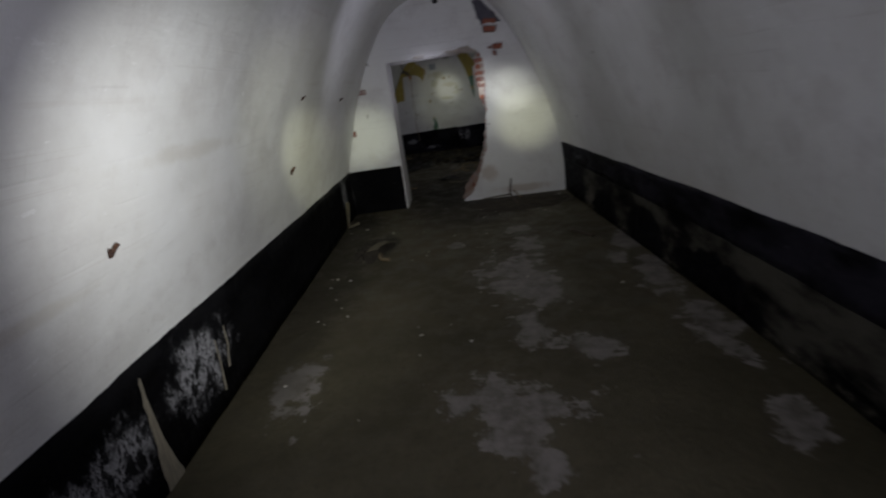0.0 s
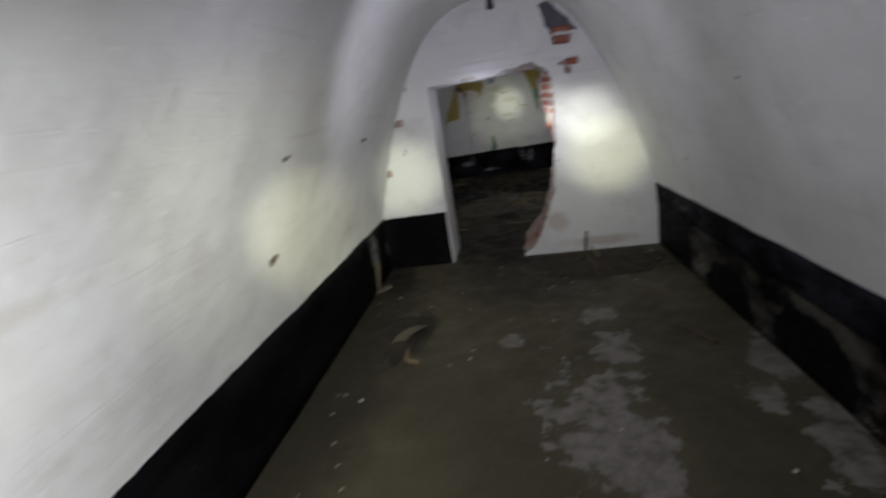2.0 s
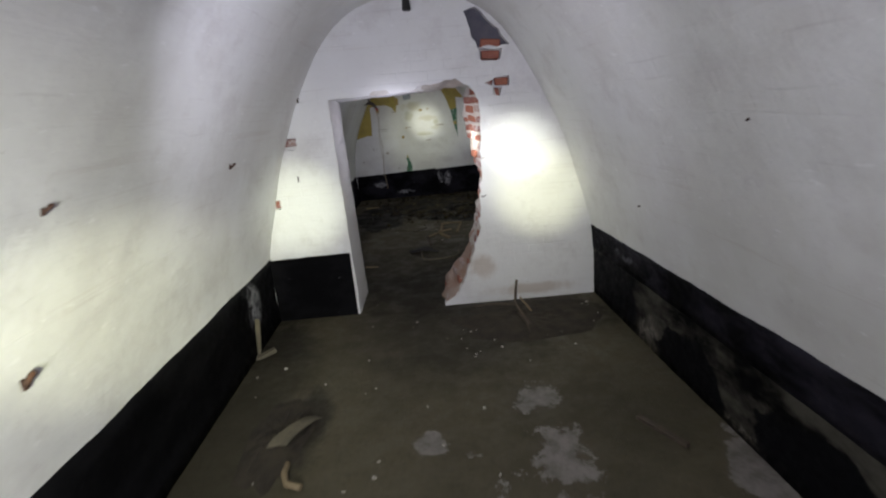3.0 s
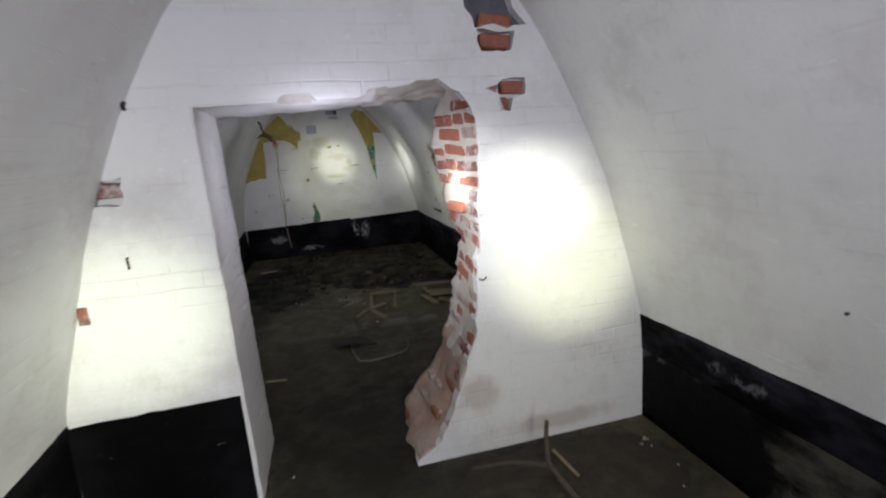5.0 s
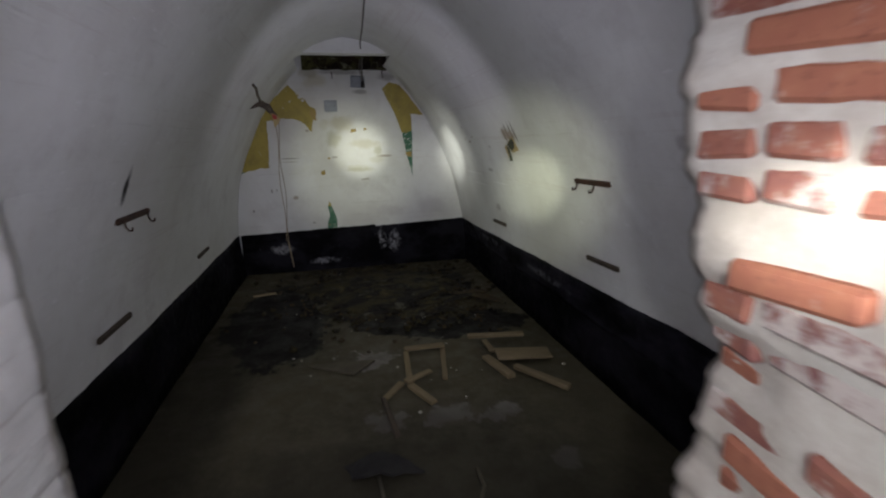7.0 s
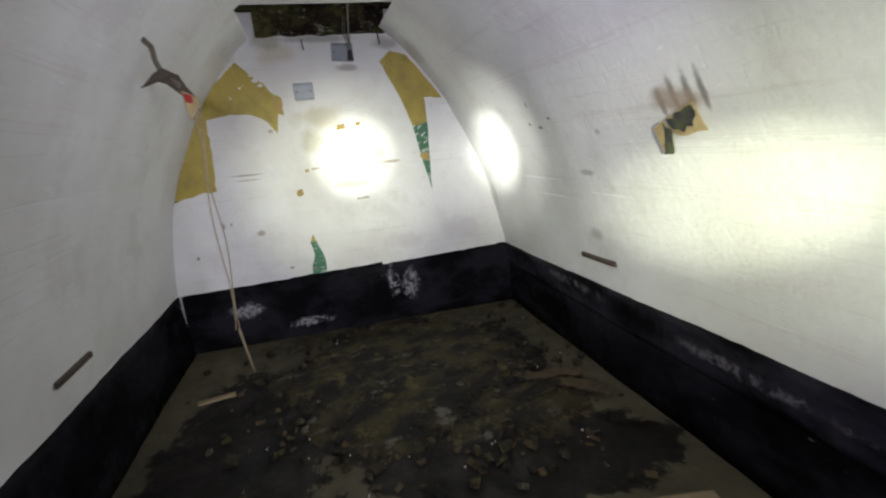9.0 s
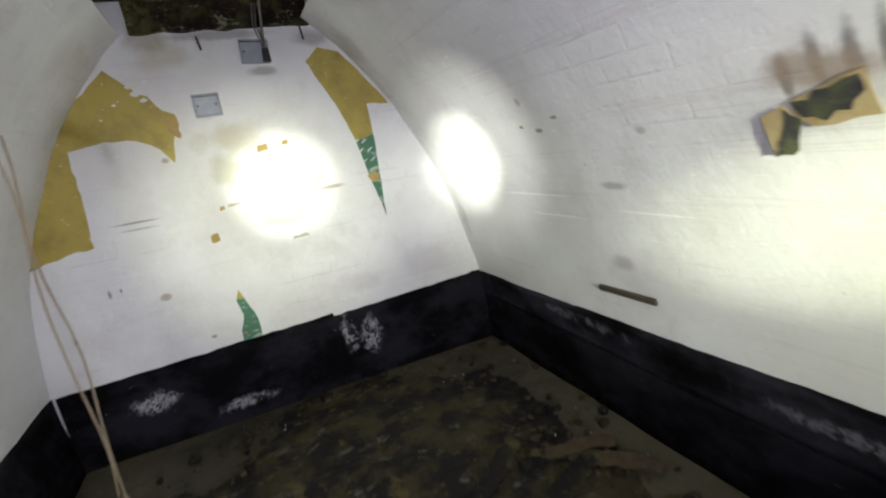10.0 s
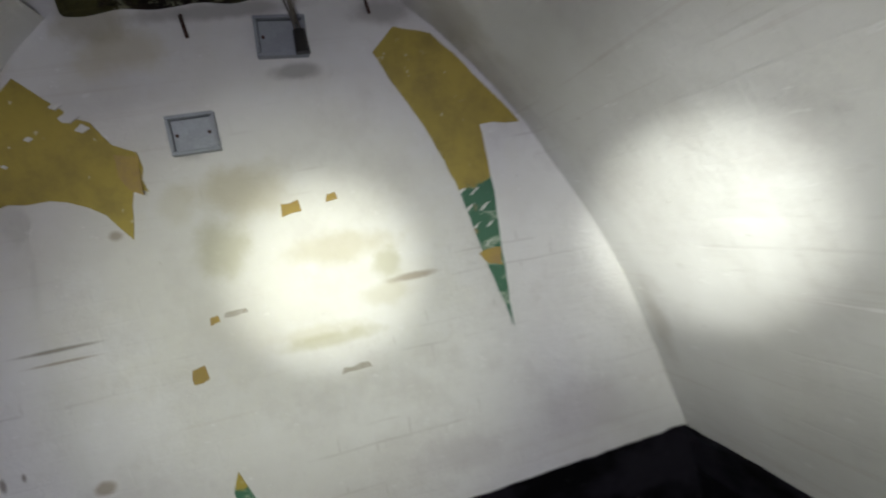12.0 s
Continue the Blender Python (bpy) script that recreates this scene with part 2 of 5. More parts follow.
def concrete_floor():
    n = Nodes("concrete_floor")
    big, mid, fine = n.noise(0.8, 5, 0.6), n.noise(4.5, 8, 0.72), n.noise(28, 6, 0.7)
    tone = n.mix(n.ramp(big, 0.35, 0.65), (0.066, 0.058, 0.034), (0.100, 0.087, 0.054))
    tone = n.mix(n.ramp(fine, 0.45, 0.75, 0, 0.4), tone, (0.038, 0.034, 0.026))
    ragged = n.math("ADD", n.math("MULTIPLY", n.math("SUBTRACT", mid, 0.5), 2.4), n.math("MULTIPLY", n.math("SUBTRACT", n.noise(1.7, 9, 0.7), 0.5), 2.2))
    pale = n.blobs([(0.16, 1.95, 0, 0.56, 0.50, 1), (0.25, 1.55, 0, 0.16, 0.26, 1), (0.46, 3.62, 0, 0.56, 0.92, 1), (0.62, 4.42, 0, 0.28, 0.40, 1),
                    (0.70, 2.47, 0, 0.22, 0.28, 1), (0.36, 2.75, 0, 0.24, 0.42, 1), (1.43, 2.40, 0, 0.26, 0.60, 1), (1.45, 3.40, 0, 0.22, 0.60, 1),
                    (1.36, 1.75, 0, 0.22, 0.40, 1), (1.49, 4.15, 0, 0.20, 0.5, 1), (1.27, 3.80, 0, 0.18, 0.26, 1), (-1.06, 2.40, 0, 0.22, 0.5, 1),
                    (0.60, 4.90, 0, 0.24, 0.24, 1), (-0.10, 4.57, 0, 0.14, 0.14, 1), (-0.05, 8.62, 0, 0.24, 0.22, 1), (0.33, 8.60, 0, 0.32, 0.18, 1),
                    (0.64, 8.57, 0, 0.18, 0.18, 1), (-0.07, 9.50, 0, 0.30, 0.24, 1), (0.80, 8.08, 0, 0.15, 0.15, 1)])
    tone = n.mix(n.ramp(n.math("ADD", pale, n.math("MULTIPLY", ragged, 1.15)), 0.40, 0.58, 0, 0.85), tone, n.mix(n.ramp(n.noise(9.0, 7, 0.7), 0.35, 0.65), (0.135, 0.122, 0.104), (0.27, 0.25, 0.23)))
    # shade mixed into the floor colour: west sides, doorway and second room
    floor_shade = n.blobs([(-1.45, 4.2, 0, 0.75, 3.2, 1), (0.2, 6.2, 0, 1.2, 1.2, 1), (-1.3, 9.0, 0, 0.5, 2.2, 1), (0.1, 11.4, 0, 1.5, 1.4, 1), (0.0, 7.6, 0, 1.7, 1.5, 1)])
    tone = n.mix(n.ramp(n.math("ADD", floor_shade, n.math("MULTIPLY", ragged, 0.25)), 0.0, 0.55, 0, 0.72), tone, (0.026, 0.023, 0.015))
    # ragged darker patches: west side, doorway and along the partition foot
    dark_patches = n.blobs([(-0.85, 4.9, 0, 0.22, 0.55, 1), (0.80, 6.1, 0, 0.95, 0.60, 1), (-0.1, 6.9, 0, 0.9, 0.9, 1), (-1.3, 6.0, 0, 0.35, 0.6, 1)])
    tone = n.mix(n.ramp(n.math("ADD", dark_patches, n.math("MULTIPLY", ragged, 0.5)), 0.1, 0.6, 0, 0.85), tone, (0.022, 0.019, 0.013))
    mould = n.blobs([(-0.80, 10.55, 0, 0.50, 1.0, 1), (0.15, 11.2, 0, 1.0, 1.15, 1), (0.75, 10.05, 0, 0.55, 0.4, 1)])
    dark = n.ramp(n.math("ADD", mould, n.math("MULTIPLY", ragged, 0.55)), 0.14, 0.24)
    rot = n.mix(n.ramp(n.noise(3.2, 7, 0.7), 0.42, 0.62), (0.008, 0.007, 0.005), (0.060, 0.046, 0.017))
    rot = n.mix(n.ramp(n.noise(8.0, 7, 0.75), 0.60, 0.70, 0, 0.9), rot, (0.16, 0.14, 0.10))
    tone = n.mix(dark, tone, rot)
    char = n.blobs([(-0.82, 10.50, 0, 0.56, 1.20, 1), (0.72, 9.95, 0, 0.72, 0.36, 1), (0.20, 10.15, 0, 0.50, 0.36, 1), (0.95, 11.2, 0, 0.22, 0.6, 1)])
    tone = n.mix(n.ramp(n.math("ADD", char, n.math("MULTIPLY", ragged, 0.38)), 0.13, 0.18, 0, 0.97), tone, (0.004, 0.003, 0.0025))
    rough = n.ramp(mid, 0.35, 0.65, 0.45, 0.85)
    height = n.math("ADD", n.math("MULTIPLY", mid, 0.7), n.math("MULTIPLY", fine, 0.4))
    return n.done(tone, rough, n.bump(height, 0.7, 0.014), spec=0.28)


def rotten():
    """Sodden rubbish: black, ochre and greyish clods."""
    n = Nodes("rotten_rubbish")
    tone = n.mix(n.ramp(n.noise(4.0, 8, 0.7), 0.44, 0.60), (0.006, 0.005, 0.004), (0.046, 0.036, 0.013))
    tone = n.mix(n.ramp(n.noise(7.0, 7, 0.72, stretch=(1.3, 1, 1)), 0.57, 0.66, 0, 0.8), tone, (0.105, 0.085, 0.026))
    tone = n.mix(n.ramp(n.noise(5.2, 6, 0.7, stretch=(1, 1.4, 1)), 0.58, 0.66, 0, 0.85), tone, (0.12, 0.115, 0.09))
    tone = n.mix(n.ramp(n.noise(38.0, 5, 0.7), 0.66, 0.72, 0, 0.8), tone, (0.32, 0.29, 0.20))
    return n.done(tone, 0.75, n.bump(n.noise(22.0, 7, 0.75), 1.0, 0.02), spec=0.3)


def mossy():
    """Damp broken masonry: black-brown, olive moss and flaking pale lime."""
    n = Nodes("mossy_masonry")
    tone = n.mix(n.ramp(n.noise(2.6, 7, 0.7), 0.42, 0.60), (0.016, 0.010, 0.007), (0.10, 0.095, 0.032))
    tone = n.mix(n.ramp(n.noise(6.5, 8, 0.72), 0.50, 0.60, 0, 0.9), tone, (0.035, 0.022, 0.014))
    tone = n.mix(n.ramp(n.noise(11.0, 7, 0.75, stretch=(1, 1, 2.2)), 0.57, 0.63, 0, 0.9), tone, (0.30, 0.30, 0.20))
    tone = n.mix(n.ramp(n.noise(34.0, 5, 0.7), 0.66, 0.71, 0, 0.9), tone, (0.45, 0.43, 0.36))
    return n.done(tone, 0.9, n.bump(n.noise(16.0, 8, 0.75), 1.0, 0.03), spec=0.2)


def old_paint():
    """Mustard paint, green below a wavy line."""
    n = Nodes("old_mustard_green_paint")
    parts = n.add("ShaderNodeSeparateXYZ")
    n.link(n.coord, parts.inputs[0])
    line = n.math("ADD", parts.outputs["Z"], n.math("MULTIPLY", n.noise(16, 4, 0.6), 0.10))
    yellow = n.mix(n.ramp(n.noise(6, 7, 0.7), 0.4, 0.7), (0.39, 0.30, 0.05), (0.27, 0.205, 0.042))
    yellow = n.mix(n.ramp(n.noise(20, 5, 0.6), 0.66, 0.70, 0, 0.8), yellow, (0.62, 0.56, 0.38))
    green = n.mix(n.ramp(n.noise(20, 5, 0.7, stretch=(0.5, 1, 1.4)), 0.54, 0.64), (0.045, 0.15, 0.085), (0.33, 0.42, 0.32))
    green = n.mix(n.ramp(n.noise(7, 3, 0.6), 0.60, 0.64), green, (0.33, 0.23, 0.10))
    return n, yellow, green, line


def mustard(limit):
    n, yellow, green, line = old_paint()
    return n.done(n.mix(n.ramp(line, limit, limit + 0.012), green, yellow), 0.6, n.bump(n.noise(40, 5, 0.7), 0.3, 0.003))


LIME = limewash("limewash_vault", "Y", 0.7, 0.13, [
    ([(1.17, 11.10, 1.235, 0.3, 0.50, 0.011), (1.2, 10.95, 1.125, 0.3, 0.42, 0.010), (1.17, 10.3, 1.18, 0.3, 0.45, 0.009)], (0.90, 0.90, 0.90), 0.8),
    ([(1.08, 10.76, 1.555, 0.2, 0.05, 0.018), (1.08, 10.88, 1.58, 0.2, 0.03, 0.015), (1.05, 10.62, 1.60, 0.2, 0.04, 0.014)], (0.24, 0.15, 0.09), 0.8),
    ([(0.62, 12.0, 2.22, 0.25, 0.22, 0.22), (1.2, 12.08, 1.0, 0.2, 0.10, 0.4)], (0.42, 0.39, 0.34), 0.45),
    ([(-1.2, 8.63, 1.41, 0.20, 0.055, 0.17)], (0.02, 0.018, 0.016), 0.97),
    ([(-1.25, 2.2, 1.42, 0.3, 0.9, 0.07), (-1.3, 1.2, 1.05, 0.3, 0.6, 0.05), (-0.75, 11.8, 2.2, 0.35, 0.4, 0.2)], (0.45, 0.40, 0.31), 0.28),
    ([(1.06, 9.52, 1.63, 0.2, 0.026, 0.12), (1.06, 9.58, 1.64, 0.2, 0.034, 0.13), (1.06, 9.65, 1.62, 0.2, 0.032, 0.13), (1.06, 9.72, 1.59, 0.2, 0.03, 0.10)], (0.08, 0.065, 0.055), 0.75),
    ([(1.05, 9.65, 1.60, 0.3, 0.20, 0.10)], (0.30, 0.23, 0.17), 0.8),
    ([(1.10, 10.21, 1.51, 0.2, 0.05, 0.03), (1.02, 10.8, 1.69, 0.2, 0.03, 0.03), (1.30, 10.56, 0.92, 0.3, 0.13, 0.075), (1.2, 10.47, 1.295, 0.3, 0.12, 0.03),
      (1.09, 7.78, 1.55, 0.3, 0.08, 0.06)], (0.40, 0.38, 0.37), 0.75)])
LIME_END = limewash("limewash_partition", "X", 0.3, 0.4, [
    ([(0.9, 6.44, 0.10, 0.7, 0.2, 0.10), (0.45, 6.44, 0.35, 0.22, 0.2, 0.2)], (0.40, 0.30, 0.22), 0.5)], 0.12)
# door reveal and lintel: shade of the turned-away faces mixed in as grey
SHADED_LIME = limewash("shaded_rough_limewash", "Y", 0.6, 0.25, [([(-0.72, 6.7, 1.0, 3, 3, 3)], (0.50, 0.49, 0.48), 0.15)], 0.4)
LIME_FAR = limewash("limewash_far_wall", "X", 0.8, 0.08, [
    ([(-0.18, 12.17, 1.78, 0.13, 0.2, 0.22), (-0.36, 12.17, 1.78, 0.10, 0.2, 0.12), (0.0, 12.17, 1.27, 0.30, 0.2, 0.06), (0.25, 12.17, 1.36, 0.16, 0.2, 0.07)], (0.50, 0.47, 0.33), 0.4),
    ([(-0.78, 12.17, 1.40, 0.24, 0.2, 0.012), (-1.02, 12.17, 1.02, 0.02, 0.2, 0.05), (-0.96, 12.17, 1.03, 0.014, 0.2, 0.03), (-1.25, 12.17, 0.79, 0.02, 0.2, 0.03), (-0.556, 12.17, 0.61, 0.035, 0.2, 0.02)], (0.20, 0.17, 0.14), 0.8),
    ([(-0.42, 12.17, 2.28, 0.22, 0.2, 0.14), (0.12, 12.17, 1.55, 0.35, 0.2, 0.10), (-0.85, 12.17, 2.3, 0.2, 0.2, 0.2), (-0.15, 12.17, 1.80, 0.30, 0.2, 0.16)], (0.50, 0.45, 0.30), 0.55),
    ([(-0.2, 12.17, 1.75, 1.5, 0.3, 1.1)], (0.66, 0.64, 0.53), 0.3),
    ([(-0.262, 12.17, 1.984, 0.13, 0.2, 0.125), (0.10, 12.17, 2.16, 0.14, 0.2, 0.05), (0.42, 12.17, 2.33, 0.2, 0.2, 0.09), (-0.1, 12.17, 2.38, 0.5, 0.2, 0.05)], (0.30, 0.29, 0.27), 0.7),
    ([(0.36, 12.17, 1.40, 0.16, 0.2, 0.025), (-0.78, 12.17, 1.36, 0.22, 0.2, 0.010), (-0.75, 12.17, 0.93, 0.05, 0.2, 0.04), (-0.55, 12.17, 1.72, 0.04, 0.2, 0.03)], (0.33, 0.27, 0.20), 0.75),
    ([(-0.48, 12.17, 2.38, 0.20, 0.2, 0.12), (0.05, 12.17, 2.24, 0.10, 0.2, 0.04)], (0.30, 0.27, 0.15), 0.5),
    ([(0.28, 12.17, 1.46, 0.10, 0.2, 0.10), (-0.25, 12.17, 1.62, 0.16, 0.2, 0.18), (0.02, 12.17, 1.24, 0.34, 0.2, 0.05)], (0.42, 0.40, 0.24), 0.5),
    ([(0.95, 12.17, 0.75, 0.35, 0.2, 0.20), (0.40, 12.17, 0.72, 0.30, 0.2, 0.12)], (0.52, 0.49, 0.50), 0.4)], 0.2)
BLACK = black_paint("black_dado_paint", 0.08, [(-1.43, 1.40, 0.28, 0.3, 0.46, 0.25), (-1.43, 2.15, 0.33, 0.3, 0.50, 0.28), (0.27, 12.15, 0.36, 0.09, 0.3, 0.22), (0.42, 12.15, 0.34, 0.10, 0.3, 0.20), (-0.45, 12.15, 0.12, 0.3, 0.3, 0.06),
                                               (-0.95, 12.15, 0.30, 0.2, 0.3, 0.1), (-1.43, 5.9, 0.4, 0.3, 0.25, 0.3)])
SCUFFED = black_paint("scuffed_black_paint", 0.6, [(0.27, 12.15, 0.36, 0.10, 0.3, 0.25), (0.42, 12.15, 0.34, 0.12, 0.3, 0.22), (-0.95, 12.15, 0.30, 0.22, 0.3, 0.10),
                                                  (-0.45, 12.15, 0.12, 0.35, 0.3, 0.07)], (0.026, 0.024, 0.032))
WORN = black_paint("worn_dado_paint", 0.95, [(1.5, 5.38, 0.10, 0.3, 0.30, 0.22), (1.55, 3.4, 0.04, 0.3, 2.6, 0.05)], (0.085, 0.08, 0.066), (0.22, 0.20, 0.17),
                   [(1.5, 6.08, 0.16, 0.4, 0.62, 0.40), (1.55, 4.92, 0.10, 0.4, 0.45, 0.26), (1.6, 3.95, 0.12, 0.4, 0.5, 0.28), (1.6, 2.9, 0.1, 0.4, 0.6, 0.24)])
BAND = black_paint("dado_band_paint", 0.7, [(1.5, 5.8, 0.55, 0.3, 0.25, 0.06), (1.4, 9.6, 0.47, 0.3, 0.7, 0.05), (1.4, 11.0, 0.50, 0.3, 0.5, 0.05)], (0.036, 0.034, 0.046), (0.17, 0.165, 0.19))
FLOOR = concrete_floor()
BRICK = brick_clay()
LIMED_BRICK = plain("limed_brick", (0.50, 0.42, 0.39), (0.34, 0.22, 0.19), 14, 0.95, 0.7)
MORTAR = plain("lime_mortar", (0.66, 0.62, 0.57), (0.50, 0.44, 0.39), 5, 0.95, 0.8)
PLASTER = plain("rough_plaster", (0.62, 0.60, 0.56), (0.46, 0.43, 0.38), 6, 0.95, 0.7)
RUBBLE = plain("pink_mortar_rubble", (0.40, 0.25, 0.19), (0.52, 0.43, 0.37), 7, 0.95, 0.9)
SOIL = plain("dark_soil", (0.024, 0.019, 0.012), (0.060, 0.048, 0.030), 9, 0.95, 1.0)
WOOD = plain("pale_raw_wood", (0.28, 0.215, 0.12), (0.19, 0.145, 0.08), 3, 0.75, 0.3, stretch=(2, 14, 14))
DARK_WOOD = plain("dark_weathered_wood", (0.10, 0.075, 0.05), (0.05, 0.038, 0.028), 4, 0.8, 0.5, stretch=(3, 3, 20))
RUST = plain("rusty_iron", (0.10, 0.045, 0.025), (0.05, 0.035, 0.03), 12, 0.75, 0.5, metal=0.4)
SOOT = plain("grey_cavity_slate", (0.10, 0.10, 0.125), (0.17, 0.16, 0.18), 8, 0.95, 0.8)
MOSS = mossy()
MUSTARD = mustard(1.73)
MUSTARD_LOW = mustard(1.30)
GREEN = mustard(0.86)
SCRAP = plain("mustard_scrap", (0.45, 0.32, 0.08), (0.36, 0.25, 0.10), 20, 0.8, 0.3)
PAPER = plain("old_paper", (0.50, 0.40, 0.20), (0.38, 0.27, 0.12), 14, 0.8, 0.2)
STRIP = plain("peeled_plaster", (0.36, 0.32, 0.24), (0.20, 0.18, 0.14), 12, 0.9, 0.8, stretch=(1, 6, 0.8))
RAG = plain("black_rag", (0.012, 0.011, 0.012), (0.03, 0.028, 0.026), 12, 0.9, 0.6)
PRINT = plain("dark_print", (0.035, 0.03, 0.045), (0.13, 0.15, 0.06), 20, 0.7, 0.2)
RED = plain("red_plastic", (0.45, 0.03, 0.03), (0.35, 0.02, 0.02), 20, 0.5, 0.1)
GREY_METAL = plain("grey_zinc_plate", (0.38, 0.41, 0.44), (0.30, 0.32, 0.34), 16, 0.55, 0.2, metal=0.2)
BAKELITE = plain("black_bakelite", (0.012, 0.012, 0.012), (0.02, 0.018, 0.016), 20, 0.4, 0.2)
CABLE = plain("grey_cable", (0.16, 0.14, 0.12), (0.10, 0.09, 0.08), 20, 0.6, 0.2)
ROPE = plain("hemp_rope", (0.36, 0.29, 0.18), (0.28, 0.22, 0.13), 40, 0.9, 0.6)
ROT = rotten()
LEAF = plain("rotten_leaves", (0.085, 0.055, 0.020), (0.03, 0.024, 0.013), 20, 0.9, 0.7)
CARD = plain("grey_cardboard", (0.15, 0.13, 0.085), (0.09, 0.08, 0.055), 6, 0.9, 0.4)
CHIP = plain("white_chips", (0.55, 0.53, 0.48), (0.40, 0.36, 0.30), 20, 0.9, 0.4)


# ---- mesh helpers ----
def mesh_object(name, bm, material, parent=None):
    bmesh.ops.recalc_face_normals(bm, faces=bm.faces)
    data = bpy.data.meshes.new(name)
    bm.to_mesh(data)
    bm.free()
    for m in material if isinstance(material, (list, tuple)) else [material]:
        data.materials.append(m)
    ob = new(name, data)
    if parent is not None:
        ob.parent = parent
    return ob


def part(name, bm, material, parent, label=""):
    return tagged(mesh_object(name, bm, material, parent), label)


def thing(name, place, label, category, group="", kind=""):
    ob = new(name)
    ob.matrix_basis = place
    ob.empty_display_size = 0.05
    return tagged(ob, label, category, group, kind)


def box(bm, size, at=(0, 0, 0), turn=(0, 0, 0), bevel=0.0, jitter=0.0, seed=0):
    """Adds a block, its edges chamfered and its corners a little uneven."""
    made = bmesh.ops.create_cube(bm, size=1.0)["verts"]
    rnd = random.Random(seed)
    m = pose(*at, *turn) @ Matrix.Diagonal((*size, 1))
    for v in made:
        v.co = m @ v.co
        v.co += Vector([rnd.uniform(-jitter, jitter) for _ in range(3)])
    if bevel:
        edges = list({e for v in made for e in v.link_edges})
        bmesh.ops.bevel(bm, geom=edges, offset=bevel, segments=1, affect="EDGES")


def tube(bm, points, radius, sides=6):
    """Adds a tube along points."""
    pts = [Vector(p) for p in points]
    rings = []
    for i, p in enumerate(pts):
        way = (pts[min(i + 1, len(pts) - 1)] - pts[max(i - 1, 0)]).normalized()
        a = way.orthogonal().normalized() if i == 0 else (rings_axis - way * rings_axis.dot(way)).normalized()
        rings_axis = a
        b = way.cross(a)
        r = radius(i / (len(pts) - 1)) if callable(radius) else radius
        rings.append([bm.verts.new(p + r * (a * math.cos(k * math.tau / sides) + b * math.sin(k * math.tau / sides))) for k in range(sides)])
    for r0, r1 in zip(rings, rings[1:]):
        for k in range(sides):
            bm.faces.new((r0[k], r0[(k + 1) % sides], r1[(k + 1) % sides], r1[k])).smooth = True
    bm.faces.new(rings[0][::-1]), bm.faces.new(rings[-1])


def ragged(points, step, rough, seed):
    """A closed outline with its edges broken up."""
    rnd = random.Random(seed)
    out = []
    for (x0, y0), (x1, y1) in zip(points, points[1:] + points[:1]):
        count = max(1, round(math.hypot(x1 - x0, y1 - y0) / step))
        for k in range(count):
            f = k / count
            j = rough if k else rough * 0.4
            out.append((x0 + (x1 - x0) * f + rnd.uniform(-j, j), y0 + (y1 - y0) * f + rnd.uniform(-j, j)))
    return out


def slab(bm, loops, place, thick):
    """A plate with the outline loops[0] and holes loops[1:], given in (u, v), laid by place(u, v, w) with w from 0 to thick."""
    edges, rims = [], []
    for loop in loops:
        vs = [bm.verts.new(place(u, v, 0)) for u, v in loop]
        edges += [bm.edges.new((a, b)) for a, b in zip(vs, vs[1:] + vs[:1])]
        rims.append(vs)
    top = [f for f in bmesh.ops.triangle_fill(bm, edges=edges, use_beauty=True)["geom"] if isinstance(f, bmesh.types.BMFace)]
    twin = {v: bm.verts.new(place(u, w, thick)) for loop, vs in zip(loops, rims) for (u, w), v in zip(loop, vs)}
    for f in top:
        bm.faces.new([twin[v] for v in reversed(f.verts)])
    for vs in rims:
        for a, b in zip(vs, vs[1:] + vs[:1]):
            bm.faces.new((a, b, twin[b], twin[a]))


# ---- the large structure ----
HALF_1 = [(1.465, 0), (1.465, 0.3), (1.45, 0.6), (1.39, 0.85), (1.31, 1.1), (1.215, 1.4), (1.10, 1.67), (0.955, 1.96), (0.80, 2.22), (0.63, 2.42),
          (0.44, 2.54), (0.22, 2.615), (0, 2.64)]
HALF_2 = [(1.40, 0), (1.40, 0.3), (1.395, 0.5), (1.35, 0.8), (1.27, 1.15), (1.16, 1.45), (1.05, 1.67), (0.92, 1.92), (0.70, 2.20), (0.48, 2.42),
          (0.25, 2.56), (0, 2.62)]
PARTITION, BACK, FAR, SOUTH = 6.44, 6.97, 12.17, -2.6


def vault_point(room, side, k, y):
    """A point of the inner face, k along the half section from the floor to the crown."""
    half = HALF_1 if room == 1 else HALF_2
    k = min(max(k, 0), len(half) - 1)
    i = min(int(k), len(half) - 2)
    f = k - i
    p = [half[min(max(j, 0), len(half) - 1)] for j in (i - 1, i, i + 1, i + 2)]
    w, z = [0.5 * (2 * p[1][c] + (p[2][c] - p[0][c]) * f + (2 * p[0][c] - 5 * p[1][c] + 4 * p[2][c] - p[3][c]) * f * f
                   + (3 * p[1][c] - p[0][c] - 3 * p[2][c] + p[3][c]) * f ** 3) for c in (0, 1)]
    if room == 1 and side > 0:
        w *= 1 + 0.085 * min(max((PARTITION - y) / 3.6, 0), 1)
    if room == 2 and side < 0:
        w += 0.035 * min(max((y - 9.0) / 3.0, 0), 1) * min(max(z / 1.2, 0), 1)
    mid = 0.02 if room == 1 else -0.02 - 0.045 * min(max((y - 9.0) / 3.0, 0), 1) * min(max(z / 1.2, 0), 1)
    return Vector((mid + side * w, y, z))


